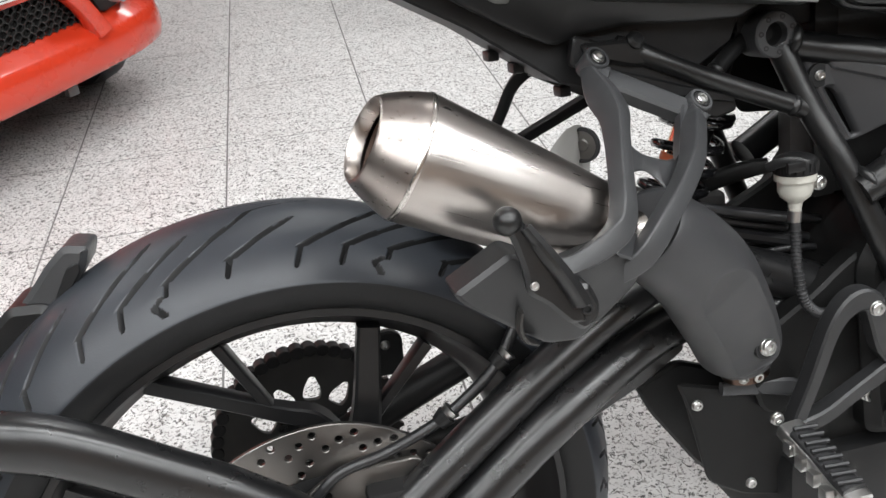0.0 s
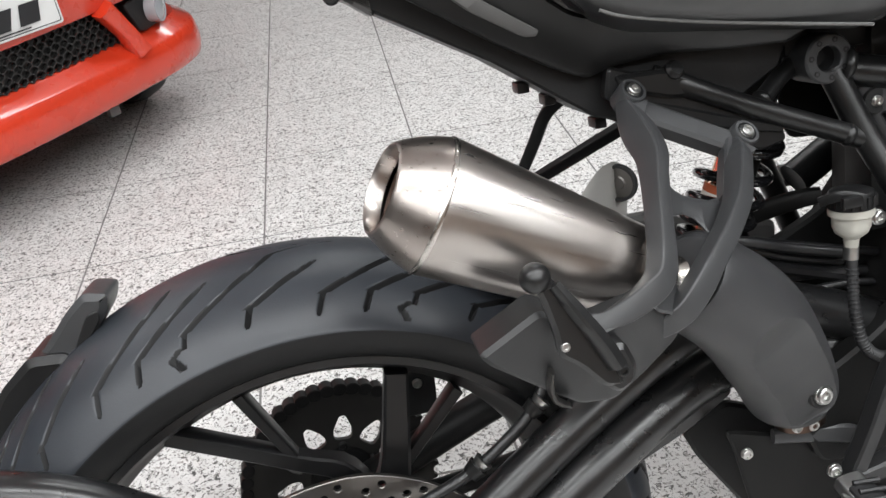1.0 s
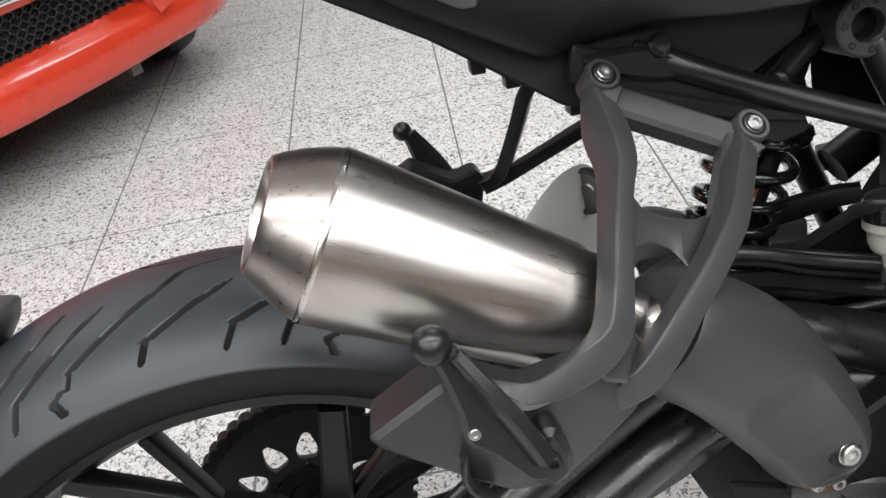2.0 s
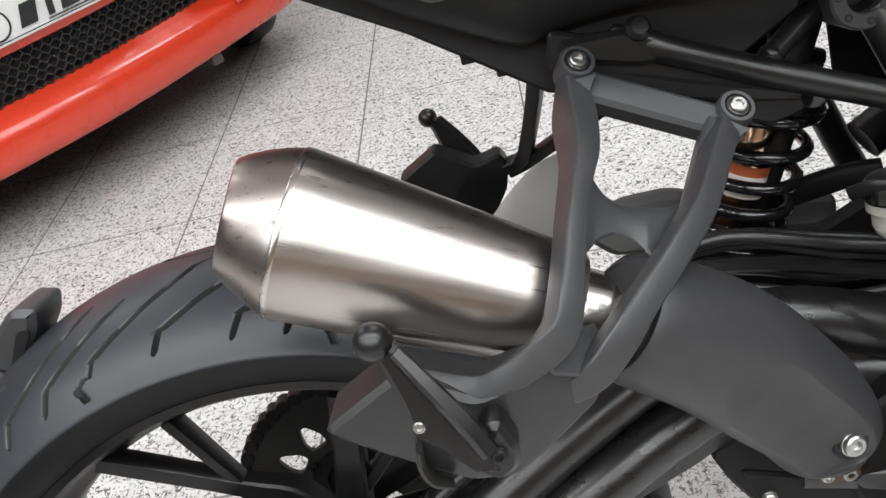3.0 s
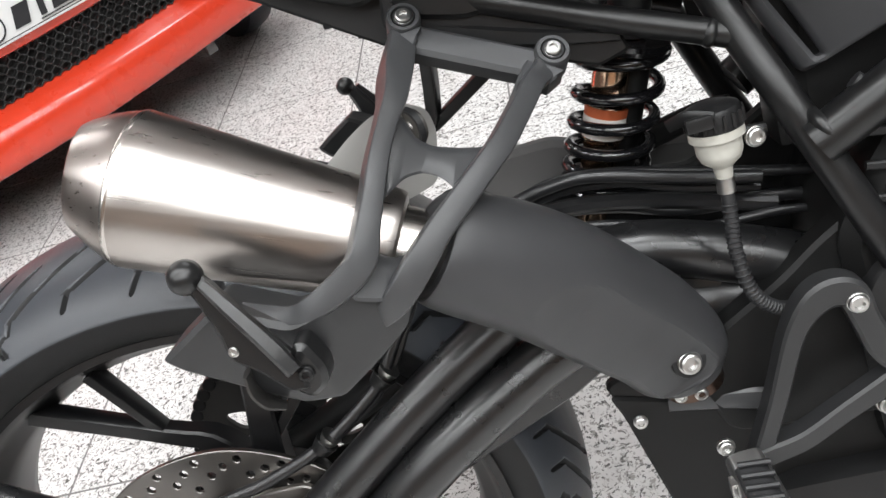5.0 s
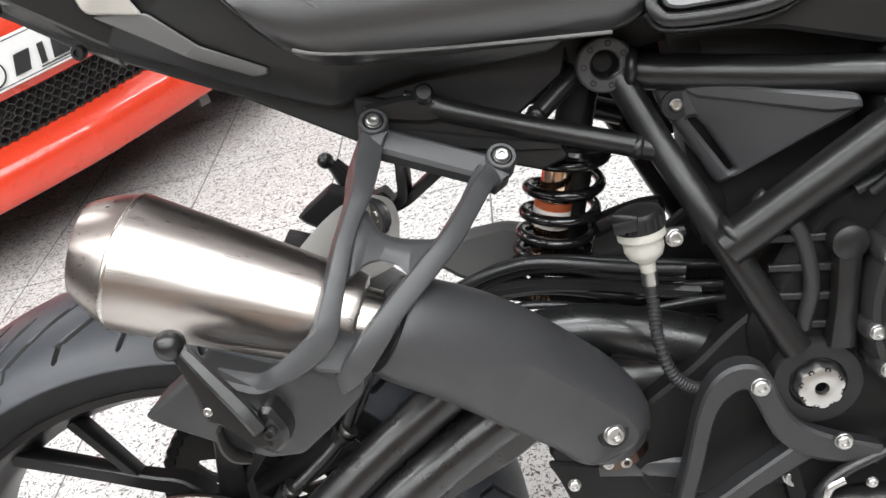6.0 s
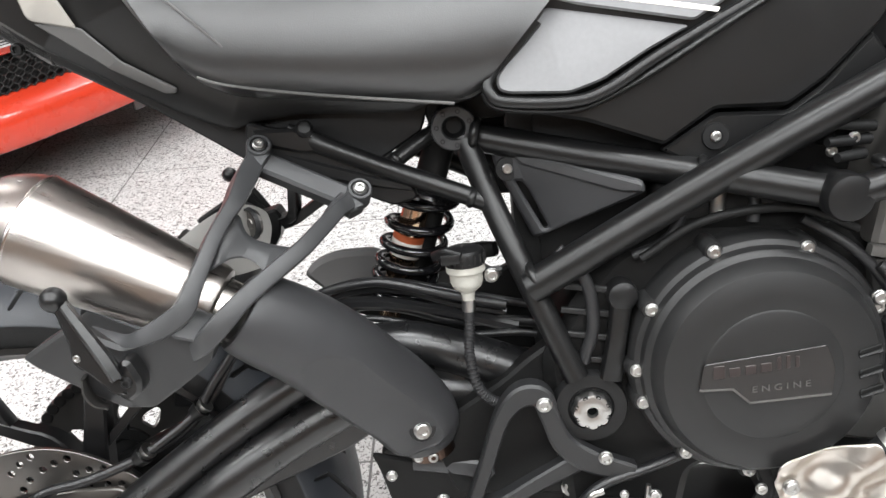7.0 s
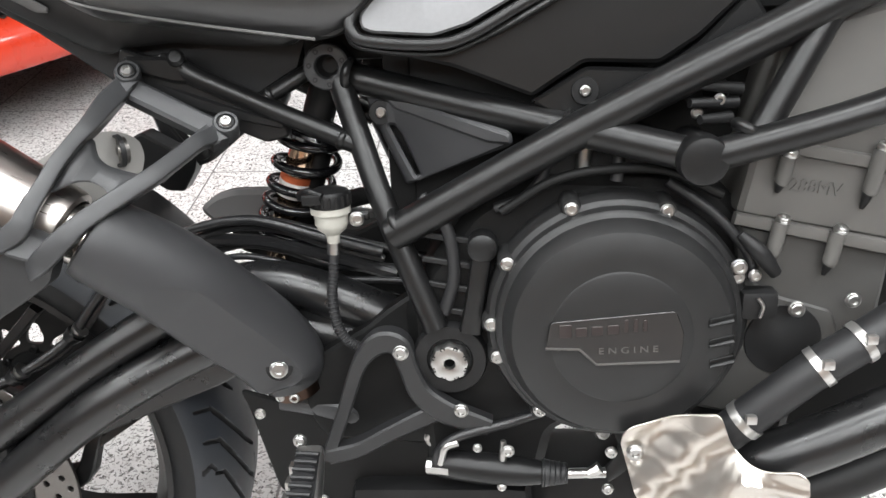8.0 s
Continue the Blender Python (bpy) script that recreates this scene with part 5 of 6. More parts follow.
for p, r in (((0.483, -0.1105, 0.1708), 0.0068), ((0.532, -0.1125, 0.117), 0.0062), ((0.5034, -0.079, 0.0705), 0.0085)):
    spot("bolt", BOLT, plate_, p, scale=r)
piv_ = part("pivot_boss", lathe([(0.0, 0.0), (0.018, 0.0), (0.020, 0.003), (0.0305, 0.003), (0.032, 0.0), (0.032, -0.05)], (0.5235, -0.098, 0.1588), (0, -1, 0), n=40), M_DEEP, bike, "black pivot boss with bright star nut")
star = lathe([(0.004, 0.005), (0.005, 0.009), (0.011, 0.010), (0.015, 0.0085), (0.0165, 0.006), (0.0165, 0.0)], (0.5235, -0.100, 0.1588), (0, -1, 0), n=48)
for v in star.verts:
    d = Vector((v.co.x - 0.5235, 0, v.co.z - 0.1588))
    if d.length > 0.009:
        k = 1 + 0.045 * math.cos(8 * math.atan2(d.z, d.x))
        v.co.x, v.co.z = 0.5235 + d.x * k, 0.1588 + d.z * k
nut = part("star_nut", star, M_CHROME, piv_)
# dark rings for the shade between the nut's lobes
for k in range(8):
    a = radians(22.5 + 45 * k)
    spot("notch_shade", DARK_RING, nut, (0.5235 + 0.0142 * math.cos(a), -0.1088, 0.1588 + 0.0142 * math.sin(a)), scale=0.0021)
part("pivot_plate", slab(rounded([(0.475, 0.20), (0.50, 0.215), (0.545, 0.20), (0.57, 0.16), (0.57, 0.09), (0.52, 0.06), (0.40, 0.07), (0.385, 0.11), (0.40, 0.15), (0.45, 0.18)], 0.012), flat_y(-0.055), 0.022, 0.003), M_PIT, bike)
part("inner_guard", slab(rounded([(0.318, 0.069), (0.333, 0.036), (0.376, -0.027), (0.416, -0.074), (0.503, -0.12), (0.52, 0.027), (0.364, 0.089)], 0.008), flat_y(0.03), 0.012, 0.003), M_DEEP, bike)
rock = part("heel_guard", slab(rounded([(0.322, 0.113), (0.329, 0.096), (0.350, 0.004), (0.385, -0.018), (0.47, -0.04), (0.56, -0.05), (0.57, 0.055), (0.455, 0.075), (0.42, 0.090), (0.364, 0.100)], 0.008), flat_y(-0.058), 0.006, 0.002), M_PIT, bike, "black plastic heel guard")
spot("bolt", BOLT, rock, (0.340, -0.065, 0.088), scale=0.0052)
spot("bolt", BOLT, rock, (0.392, -0.065, -0.006), scale=0.0052)
part("guard_lip", sweep([(0.362, -0.068, 0.101), (0.40, -0.072, 0.098), (0.425, -0.075, 0.094), (0.432, -0.072, 0.086)], [(0.006, 0.005), (0.008, 0.006), (0.009, 0.006), (0.006, 0.005)], n=10, up=(0, 1, 0), power=3), M_HANGER, rock)
pegr = part("rider_footrest", sweep([(0.398, -0.115, 0.079), (0.402, -0.15, 0.068), (0.406, -0.196, 0.054)], [(0.012, 0.008), (0.0135, 0.009), (0.012, 0.008)], n=14, up=(0, 0, 1), power=3.4), M_CHROME, bike, "serrated alloy rider footrest with rubber pad")
part("rubber_pad", sweep([(0.399, -0.13, 0.082), (0.404, -0.192, 0.063)], [(0.0105, 0.006), (0.0105, 0.006)], n=12, sub=3, up=(0, 0, 1), power=3), M_HOSE, pegr)
for k in range(8):
    f = k / 7
    part("pad_rib", sweep([(0.391, -0.133 - 0.056 * f, 0.0885 - 0.0172 * f), (0.411, -0.135 - 0.056 * f, 0.0885 - 0.0172 * f)], 0.0022, n=8, sub=2), M_HOSE, pegr)
    if k % 2 == 0:
        part("tooth", box((0.384, -0.138 - 0.056 * f, 0.066 - 0.0172 * f), (0.392, -0.128 - 0.056 * f, 0.078 - 0.0172 * f), 0.001), M_CHROME, pegr)
spot("bolt", BOLT, pegr, (0.389, -0.112, 0.088), scale=0.006)

# rear brake master cylinder and linkage
mc = part("brake_master_cylinder", sweep([(0.505, -0.105, 0.062), (0.535, -0.108, 0.060), (0.575, -0.110, 0.056), (0.60, -0.110, 0.054)], [0.011, 0.013, 0.013, 0.010], n=18), M_BLACK, bike, "black rear brake master cylinder")
part("rubber_boot", sweep([(0.60, -0.110, 0.054), (0.622, -0.110, 0.053)], [0.0125, 0.0085], n=14, sub=4), M_HOSE, mc)
part("push_rod", sweep([(0.62, -0.110, 0.053), (0.655, -0.110, 0.054)], 0.0045, n=10, sub=2), M_CHROME, mc)
part("clevis", sweep([(0.640, -0.112, 0.0535), (0.650, -0.112, 0.060), (0.660, -0.112, 0.054), (0.656, -0.112, 0.044)], (0.0045, 0.006), n=8), M_CHROME, mc)
part("banjo_pipe", sweep([(0.508, -0.110, 0.060), (0.512, -0.113, 0.078), (0.53, -0.112, 0.092), (0.57, -0.105, 0.10), (0.60, -0.10, 0.108)], [0.0055, 0.005, 0.0045, 0.0045, 0.0045], n=10), M_CABLE, mc)
part("banjo_fitting", sweep([(0.500, -0.108, 0.060), (0.520, -0.112, 0.060)], 0.0075, n=8, sub=2), M_CHROME, mc)
for p, r in (((0.571, -0.12, 0.082), 0.0055), ((0.656, -0.118, 0.043), 0.005), ((0.545, -0.12, 0.085), 0.004), ((0.565, -0.118, 0.045), 0.004)):
    spot("bolt", BOLT, mc, p, scale=r)
part("pedal_lever", sweep([(0.655, -0.104, 0.046), (0.668, -0.104, 0.060), (0.672, -0.102, 0.076), (0.668, -0.100, 0.090)], [(0.006, 0.004), (0.008, 0.004), (0.006, 0.004), (0.006, 0.004)], n=10, up=(0, 1, 0), power=3), M_DEEP, mc)
part("bleed_nipple", sweep([(0.566, -0.112, 0.066), (0.567, -0.113, 0.080), (0.567, -0.113, 0.088)], [0.0040, 0.0032, 0.0022], n=10, sub=3), M_CHROME, mc)
part("brake_pipe", sweep([(0.512, -0.114, 0.066), (0.517, -0.116, 0.083), (0.528, -0.115, 0.0875)], 0.0036, n=10), M_CHROME, mc)
for k in range(5):
    part("boot_fold", lathe([(0.0085, -0.0016), (0.0128 - 0.0008 * k, 0.0), (0.0085, 0.0016)], (0.602 + 0.0045 * k, -0.110, 0.0538), (1, 0, -0.04), n=16), M_HOSE, mc)

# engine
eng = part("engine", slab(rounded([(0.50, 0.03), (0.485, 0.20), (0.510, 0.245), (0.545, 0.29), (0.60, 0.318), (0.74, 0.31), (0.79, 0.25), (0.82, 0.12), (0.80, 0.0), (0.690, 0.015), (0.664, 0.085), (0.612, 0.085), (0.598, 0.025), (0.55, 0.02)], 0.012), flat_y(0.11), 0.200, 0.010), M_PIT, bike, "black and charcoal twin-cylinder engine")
CC = np.array([0.6600, 0, 0.1990])
cover = part("clutch_cover", lathe([(0.1045, 0.085), (0.1045, 0.112), (0.1019, 0.117), (0.0978, 0.119), (0.0963, 0.127), (0.0937, 0.130), (0.0916, 0.131), (0.0895, 0.137), (0.0838, 0.1445), (0.0725, 0.148), (0.0595, 0.1495), (0.0558, 0.1489), (0.0545, 0.1489), (0.0530, 0.1497), (0.0300, 0.1505), (0.0000, 0.151)], CC, (0, -1, 0), n=96), M_COVER, eng, "round charcoal clutch cover with recessed badge", 28)
part("badge_recess", slab(rounded([(0.602, 0.193), (0.606, 0.214), (0.700, 0.222), (0.7065, 0.204), (0.705, 0.181), (0.642, 0.178), (0.628, 0.192)], 0.003), flat_y(-0.1496), 0.0022, 0.0004), M_BADGE, cover)
# bright line on the recess's lower lip, a highlight put into the colour
part("badge_lip_highlight", sweep([(0.602, -0.1515, 0.1925), (0.628, -0.1515, 0.1915), (0.641, -0.1515, 0.1785), (0.704, -0.1515, 0.1805)], 0.0012, n=6, sub=1), M_BADGE_LT, cover)
for k, (wide_, tall_) in enumerate(((0.0092, 0.0108), (0.0085, 0.0074), (0.0085, 0.0074), (0.0085, 0.0074), (0.0032, 0.0108), (0.0032, 0.0108), (0.0032, 0.0092))):
    x0 = 0.6125 + (0.0, 0.0125, 0.0245, 0.0365, 0.0490, 0.0560, 0.0630)[k]
    z0 = 0.2012 + 0.075 * (x0 - 0.6125)
    part("badge_bar", slab(rounded([(x0, z0), (x0 + wide_, z0 + 0.0004), (x0 + wide_, z0 + tall_ + 0.0004), (x0, z0 + tall_)], 0.0012), flat_y(-0.1515), 0.0010, 0.0003), M_BADGE_DK, cover)


def lettering(words, size, mat, parent, place, name):
    """Raised lettering with the built-in font, as one mesh."""
    curve = bpy.data.curves.new(name, "FONT")
    curve.body, curve.size, curve.extrude, curve.align_x, curve.align_y = words, size, 0.0006, "CENTER", "CENTER"
    tmp = new(name, curve)
    me = bpy.data.meshes.new_from_object(tmp.evaluated_get(bpy.context.evaluated_depsgraph_get()))
    bpy.data.objects.remove(tmp)
    me.materials.clear()
    me.materials.append(mat)
    ob = new(name, me)
    ob.parent = parent
    ob.matrix_local = place
    return ob


lettering("E N G I N E", 0.0088, M_BADGE_LT, cover, Matrix.Translation((0.6650, -0.1520, 0.1905)) @ Matrix.Rotation(radians(2), 4, (0, -1, 0)) @ Matrix.Rotation(radians(90), 4, "X") @ Matrix.Diagonal((1.05, 0.85, 1, 1)), "badge_word")
for a, r_ in ((149, 0.1004), (110.6, 0.1020), (68.3, 0.0995), (22, 0.1), (-57, 0.101), (-128, 0.1), (-163, 0.1), (180, 0.1), (-95, 0.101)):
    c = CC + np.array([r_ * math.cos(radians(a)), 0, r_ * math.sin(radians(a))])
    part("bolt_lug", lathe([(0.0, 0.118), (0.007, 0.118), (0.0085, 0.115), (0.0085, 0.085)], c, (0, -1, 0), n=16), M_COVER, cover)
    spot("bolt", BOLT, cover, c + np.array([0, -0.119, 0]), scale=0.0055)
for k in range(3):
    slot_z = 0.2085 - k * 0.0172
    # raised dark patch standing in for the shade of a recessed slot
    recess_shade = part("slot_shade", slab(rounded([(0.7250 + k * 0.001, slot_z), (0.7455 + k * 0.001, slot_z + 0.0022), (0.7455 + k * 0.001, slot_z + 0.0082), (0.7250 + k * 0.001, slot_z + 0.0060)], 0.0026), lambda a, b, d: (a, -0.1474 + (a - 0.725) * 0.26 - d, b), 0.0032, 0.0008), M_PIT, cover)
    part("slot_lip", sweep([(0.7250 + k * 0.001, -0.1508, slot_z + 0.0008), (0.7440 + k * 0.001, -0.1458, slot_z + 0.0028)], (0.0012, 0.0020), n=6, sub=2, up=(0, 1, 0)), M_COVER, recess_shade)
part("side_case", slab(rounded([(0.715, 0.252), (0.755, 0.243), (0.782, 0.219), (0.834, 0.203), (0.842, 0.176), (0.826, 0.130), (0.762, 0.108), (0.715, 0.118)], 0.008), flat_y(-0.085), 0.022, 0.004), M_CASE, eng)
part("case_rib", sweep([(0.57, -0.105, 0.29), (0.62, -0.108, 0.318), (0.69, -0.108, 0.322), (0.74, -0.108, 0.30)], 0.004, n=10), M_PIT, eng)
up_block = rounded([(0.752, 0.283), (0.872, 0.258), (0.93, 0.39), (0.90, 0.45), (0.78, 0.42)], 0.006)
part("cylinder_head", slab(up_block, flat_y(0.10), 0.207, 0.004), M_BLOCK, eng, "grey painted cylinder block")
part("cylinder_base", slab(rounded([(0.765, 0.19), (0.865, 0.165), (0.874, 0.252), (0.753, 0.277)], 0.006), flat_y(0.10), 0.205, 0.004), M_CASE, eng)
for p, q in (((0.750, 0.2812), (0.890, 0.2500)), ((0.775, 0.3380), (0.905, 0.3110))):
    part("block_flange", sweep([(p[0], -0.107, p[1]), (q[0], -0.107, q[1])], (0.005, 0.006), n=10, sub=2, up=(0, 1, 0), power=4), M_BLOCK, eng)
for bx, bz, tall in ((0.7835, 0.2790, 0.036), (0.8270, 0.2700, 0.036), (0.7848, 0.3300, 0.028), (0.8520, 0.3330, 0.046)):
    foot = (bx - 0.18 * tall, -0.110, bz - tall)
    part("stud", sweep([(bx, -0.1145, bz), (bx - 0.11 * tall, -0.1145, bz - 0.62 * tall), (bx - 0.135 * tall, -0.114, bz - 0.72 * tall)], [0.0058, 0.0058, 0.0050], n=12, sub=3), M_BLOCK, eng)
    part("stud_tip", sweep([(bx - 0.13 * tall, -0.114, bz - 0.70 * tall), foot], [0.0046, 0.0018], n=10, sub=3), M_DEEP, eng)
    spot("bolt", BOLT, eng, (bx + 0.0012, -0.1155, bz + 0.0020), (0.1, -0.3, 1), 0.0056)
lettering("288MV", 0.0138, M_BLOCK, eng, Matrix.Translation((0.8095, -0.1078, 0.3036)) @ Matrix.Rotation(radians(-9), 4, (0, -1, 0)) @ Matrix.Rotation(radians(90), 4, "X"), "casting_number")
part("round_flange", lathe([(0.0, 0.0), (0.012, 0.001), (0.02, -0.003), (0.03, -0.002), (0.033, -0.006), (0.034, -0.03)], (0.795, -0.110, 0.177), (0, -1, 0), n=36), M_DEEP, eng)
part("sensor", sweep([(0.752, -0.12, 0.272), (0.766, -0.125, 0.258), (0.780, -0.122, 0.240)], [0.004, 0.007, 0.005], n=10), M_DEEP, eng)
part("connector", box((0.755, -0.128, 0.203), (0.783, -0.108, 0.226), 0.004), M_DEEP, eng)
part("terminal", sweep([(0.768, -0.131, 0.207), (0.770, -0.131, 0.216), (0.766, -0.131, 0.223)], 0.0016, n=6), M_CHROME, eng)
for p, r in (((0.752, -0.123, 0.246), 0.0065), ((0.765, -0.121, 0.238), 0.005), ((0.800, -0.118, 0.208), 0.0065), ((0.842, -0.118, 0.215), 0.006)):
    spot("bolt", BOLT, eng, p, scale=r)
part("breather", lathe([(0.0, 0.0), (0.010, 0.0), (0.013, -0.004), (0.013, -0.03)], (0.732, -0.10, 0.378), (0.2, -1, 0.1), n=18), M_DEEP, eng)
for p in ((0.722, -0.112, 0.386), (0.732, -0.114, 0.374), (0.717, -0.11, 0.364)):
    spot("bolt", BOLT, eng, p, scale=0.0045)
for p0, p1 in (((0.716, -0.120, 0.386), (0.748, -0.110, 0.381)), ((0.709, -0.120, 0.373), (0.746, -0.108, 0.371)), ((0.717, -0.120, 0.3605), (0.742, -0.108, 0.360))):
    part("connector", sweep([p0, p1], [0.0036, 0.0046], n=12, sub=3), M_DEEP, eng)
part("injector", sweep([(0.635, -0.09, 0.318), (0.637, -0.09, 0.338)], 0.006, n=12, sub=2), M_CHROME, eng)
for pts, r in (([(0.505, -0.088, 0.30), (0.525, -0.094, 0.275), (0.53, -0.096, 0.235), (0.52, -0.094, 0.20)], 0.0055), ([(0.60, -0.088, 0.345), (0.605, -0.096, 0.322), (0.59, -0.096, 0.300), (0.565, -0.094, 0.290)], 0.0045), ([(0.66, -0.09, 0.352), (0.662, -0.100, 0.330), (0.66, -0.102, 0.312)], 0.005), ([(0.70, -0.10, 0.31), (0.735, -0.110, 0.285), (0.76, -0.114, 0.255), (0.765, -0.116, 0.235)], 0.0042)):
    part("vent_hose", sweep(pts, r, n=10), M_HOSE, eng)
for k in range(4):
    part("case_fin", sweep([(0.50 + 0.004 * k, -0.092, 0.270 - 0.022 * k), (0.548 + 0.002 * k, -0.094, 0.262 - 0.022 * k)], (0.0025, 0.003), n=8, sub=2, up=(0, 1, 0), power=4), M_DEEP, eng)
part("throttle_body", box((0.59, -0.085, 0.31), (0.70, 0.05, 0.345), 0.01), M_DEEP, eng)

part("crankcase_front", slab(rounded([(0.76, 0.035), (0.88, 0.075), (0.935, 0.12), (0.955, 0.20), (0.945, 0.30), (0.86, 0.27), (0.80, 0.25)], 0.015), flat_y(0.06), 0.12, 0.006), M_PIT, eng)

# coolant hose, header, pressed shield
ch = part("coolant_hose", sweep([(0.735, -0.148, 0.108), (0.7535, -0.152, 0.1275), (0.780, -0.156, 0.1545), (0.806, -0.158, 0.178), (0.835, -0.156, 0.197), (0.875, -0.148, 0.222), (0.91, -0.13, 0.25)], 0.0152, n=24), M_HOSE, bike, "thick black rubber coolant hose with steel clips")
cp = curve_points([(0.735, -0.148, 0.108), (0.7535, -0.152, 0.1275), (0.780, -0.156, 0.1545), (0.806, -0.158, 0.178), (0.835, -0.156, 0.197), (0.875, -0.148, 0.222), (0.91, -0.13, 0.25)], 10)
for k in (11, 30, 40):
    t_ = cp[k + 1] - cp[k - 1]
    part("hose_clip", lathe([(0.0152, -0.0034), (0.0166, -0.0034), (0.0166, 0.0034), (0.0152, 0.0034)], cp[k], t_, n=28, closed=True), M_CLIP, ch)
    part("clip_ear", box(cp[k] + np.array([-0.004, -0.0190, 0.006]), cp[k] + np.array([0.004, -0.0130, 0.013]), 0.001), M_CLIP, ch)
part("header_pipe", sweep([(0.74, -0.12, 0.075), (0.785, -0.145, 0.092), (0.86, -0.150, 0.130), (0.94, -0.14, 0.165)], 0.0215, n=24), M_SWING, bike, "black exhaust header pipe")
part("lower_header", sweep([(0.70, -0.09, 0.02), (0.80, -0.115, 0.035), (0.90, -0.12, 0.085), (0.95, -0.11, 0.12)], 0.021, n=20), M_DEEP, bike)
part("collector_box", box((0.42, -0.085, -0.10), (0.592, 0.085, 0.02), 0.02), M_DEEP, bike)
part("sump_pipe", box((0.590, 0.0, -0.13), (0.76, 0.09, -0.014), 0.02), M_DEEP, bike)


def pressed(a, b, d):
    y = -0.151 - 0.33 * (a - 0.666) - (0.0062 * math.sin(120 * (0.78 * b - 0.62 * a) + 1.5 * math.sin(40 * a)) + 0.0022 * math.sin(210 * (0.9 * b + 0.25 * a) + 2.2 * math.sin(70 * b))) * min(1, max(0, (0.16 - b) * 30)) - d
    return (a, y, b)


hs = slab(rounded([(0.6605, 0.110), (0.6615, 0.1215), (0.6692, 0.1280), (0.6992, 0.1375), (0.7308, 0.1490), (0.7360, 0.1330), (0.7420, 0.1185), (0.7530, 0.1080), (0.7640, 0.1060), (0.7830, 0.1125), (0.7905, 0.1080), (0.7950, 0.0910), (0.7824, 0.0690), (0.7640, 0.0580), (0.735, 0.046), (0.70, 0.044), (0.672, 0.066)], 0.006), lambda a, b, d: (a, d, b), 0.002, 0.0005)
bmesh.ops.subdivide_edges(hs, edges=list(hs.edges), cuts=7, use_grid_fill=True)
for v in hs.verts:
    v.co = pressed(v.co.x, v.co.z, v.co.y)
pl_ = part("pressed_shield", hs, M_ALU, bike, "bright pressed alloy shield plate", 60)
spot("bolt", BOLT, pl_, (0.6715, -0.158, 0.1045), scale=0.0068)
spot("bolt", BOLT, eng, (0.656, -0.135, 0.09), scale=0.005)


# bodywork
def tail_y(x, z):
    return -0.048 - 0.28 * min(max(z - 0.43, 0), 0.1) - 0.03 * max(0, x - 0.25)


def skin(y_of, out=0.0):
    return lambda a, b, d: (a, y_of(a, b) - out - d, b)


tail = part("tail_fairing", slab(rounded([(0.05, 0.60), (0.03, 0.562), (0.102, 0.502), (0.171, 0.456), (0.211, 0.432), (0.240, 0.418), (0.262, 0.424), (0.30, 0.4265), (0.36, 0.4215), (0.400, 0.420), (0.418, 0.431), (0.355, 0.4405), (0.263, 0.4575), (0.230, 0.4675), (0.211, 0.4815), (0.184, 0.528), (0.165, 0.58), (0.15, 0.61)], 0.006), skin(tail_y, -0.012), 0.012, 0.003), M_PANEL, bike, "satin black tail fairing with grey trim")
part("far_side", slab(rounded([(0.05, 0.60), (0.03, 0.562), (0.102, 0.502), (0.251, 0.408), (0.40, 0.416), (0.418, 0.431), (0.263, 0.4575), (0.184, 0.528), (0.15, 0.61)], 0.006), lambda a, b, d: (a, -tail_y(a, b) + 0.012 - d, b), 0.012, 0.003), M_PANEL, tail)
part("trim_strip", slab(rounded([(0.142, 0.514), (0.166, 0.485), (0.205, 0.459), (0.203, 0.455), (0.194, 0.4555), (0.156, 0.479), (0.106, 0.521)], 0.003), skin(tail_y, 0.0), 0.003, 0.001), M_GREYTRIM, tail, "mid-grey tapered trim strip")
part("lamp_lens", slab(rounded([(0.095, 0.56), (0.122, 0.555), (0.140, 0.5125), (0.103, 0.5235)], 0.005), skin(tail_y, 0.0), 0.004, 0.0015), M_LENS, tail, "pale clear lamp lens")
part("seat_rail", sweep([(x, tail_y(x, z) - 0.004, z) for x, z in ((0.176, 0.548), (0.187, 0.526), (0.200, 0.502), (0.213, 0.483), (0.232, 0.469), (0.263, 0.459), (0.355, 0.442), (0.44, 0.430))], 0.0022, n=8), M_GREYTRIM, tail)
under = part("undertail", slab(rounded([(-0.02, 0.60), (0.014, 0.56), (0.034, 0.556), (0.071, 0.512), (0.096, 0.498), (0.094, 0.484), (0.032, 0.532), (-0.03, 0.585)], 0.005), flat_y(0.02), 0.05, 0.003), M_GREYTRIM, tail, "grey undertail panel with dark screw")
spot("screw", BOLT_DARK, under, (0.066, -0.031, 0.503), scale=0.006)
spot("screw", BOLT_DARK, under, (0.018, -0.031, 0.548), scale=0.005)
part("tail_floor", slab([(0.0, 0.556), (0.06, 0.508), (0.142, 0.459), (0.174, 0.440), (0.206, 0.417), (0.249, 0.386), (0.30, 0.368), (0.35, 0.372), (0.40, 0.40), (0.41, 0.43), (0.25, 0.45), (0.1, 0.53)], flat_y(0.045), 0.075, 0.002), M_DEEP, tail)
for cx, cz in ((0.205, 0.410), (0.226, 0.397), (0.266, 0.371)):
    part("loom_clip", box((cx - 0.005, 0.010, cz - 0.002), (cx + 0.005, 0.030, cz + 0.007), 0.0015), M_BLACK, tail)

# seat
bm = bmesh.new()
sec = [(0.80, -0.004), (0.88, 0.0), (0.965, 0.010), (0.998, 0.022), (0.998, 0.034), (0.970, 0.052), (0.905, 0.074), (0.79, 0.098), (0.60, 0.119), (0.34, 0.132), (0.0, 0.137)]
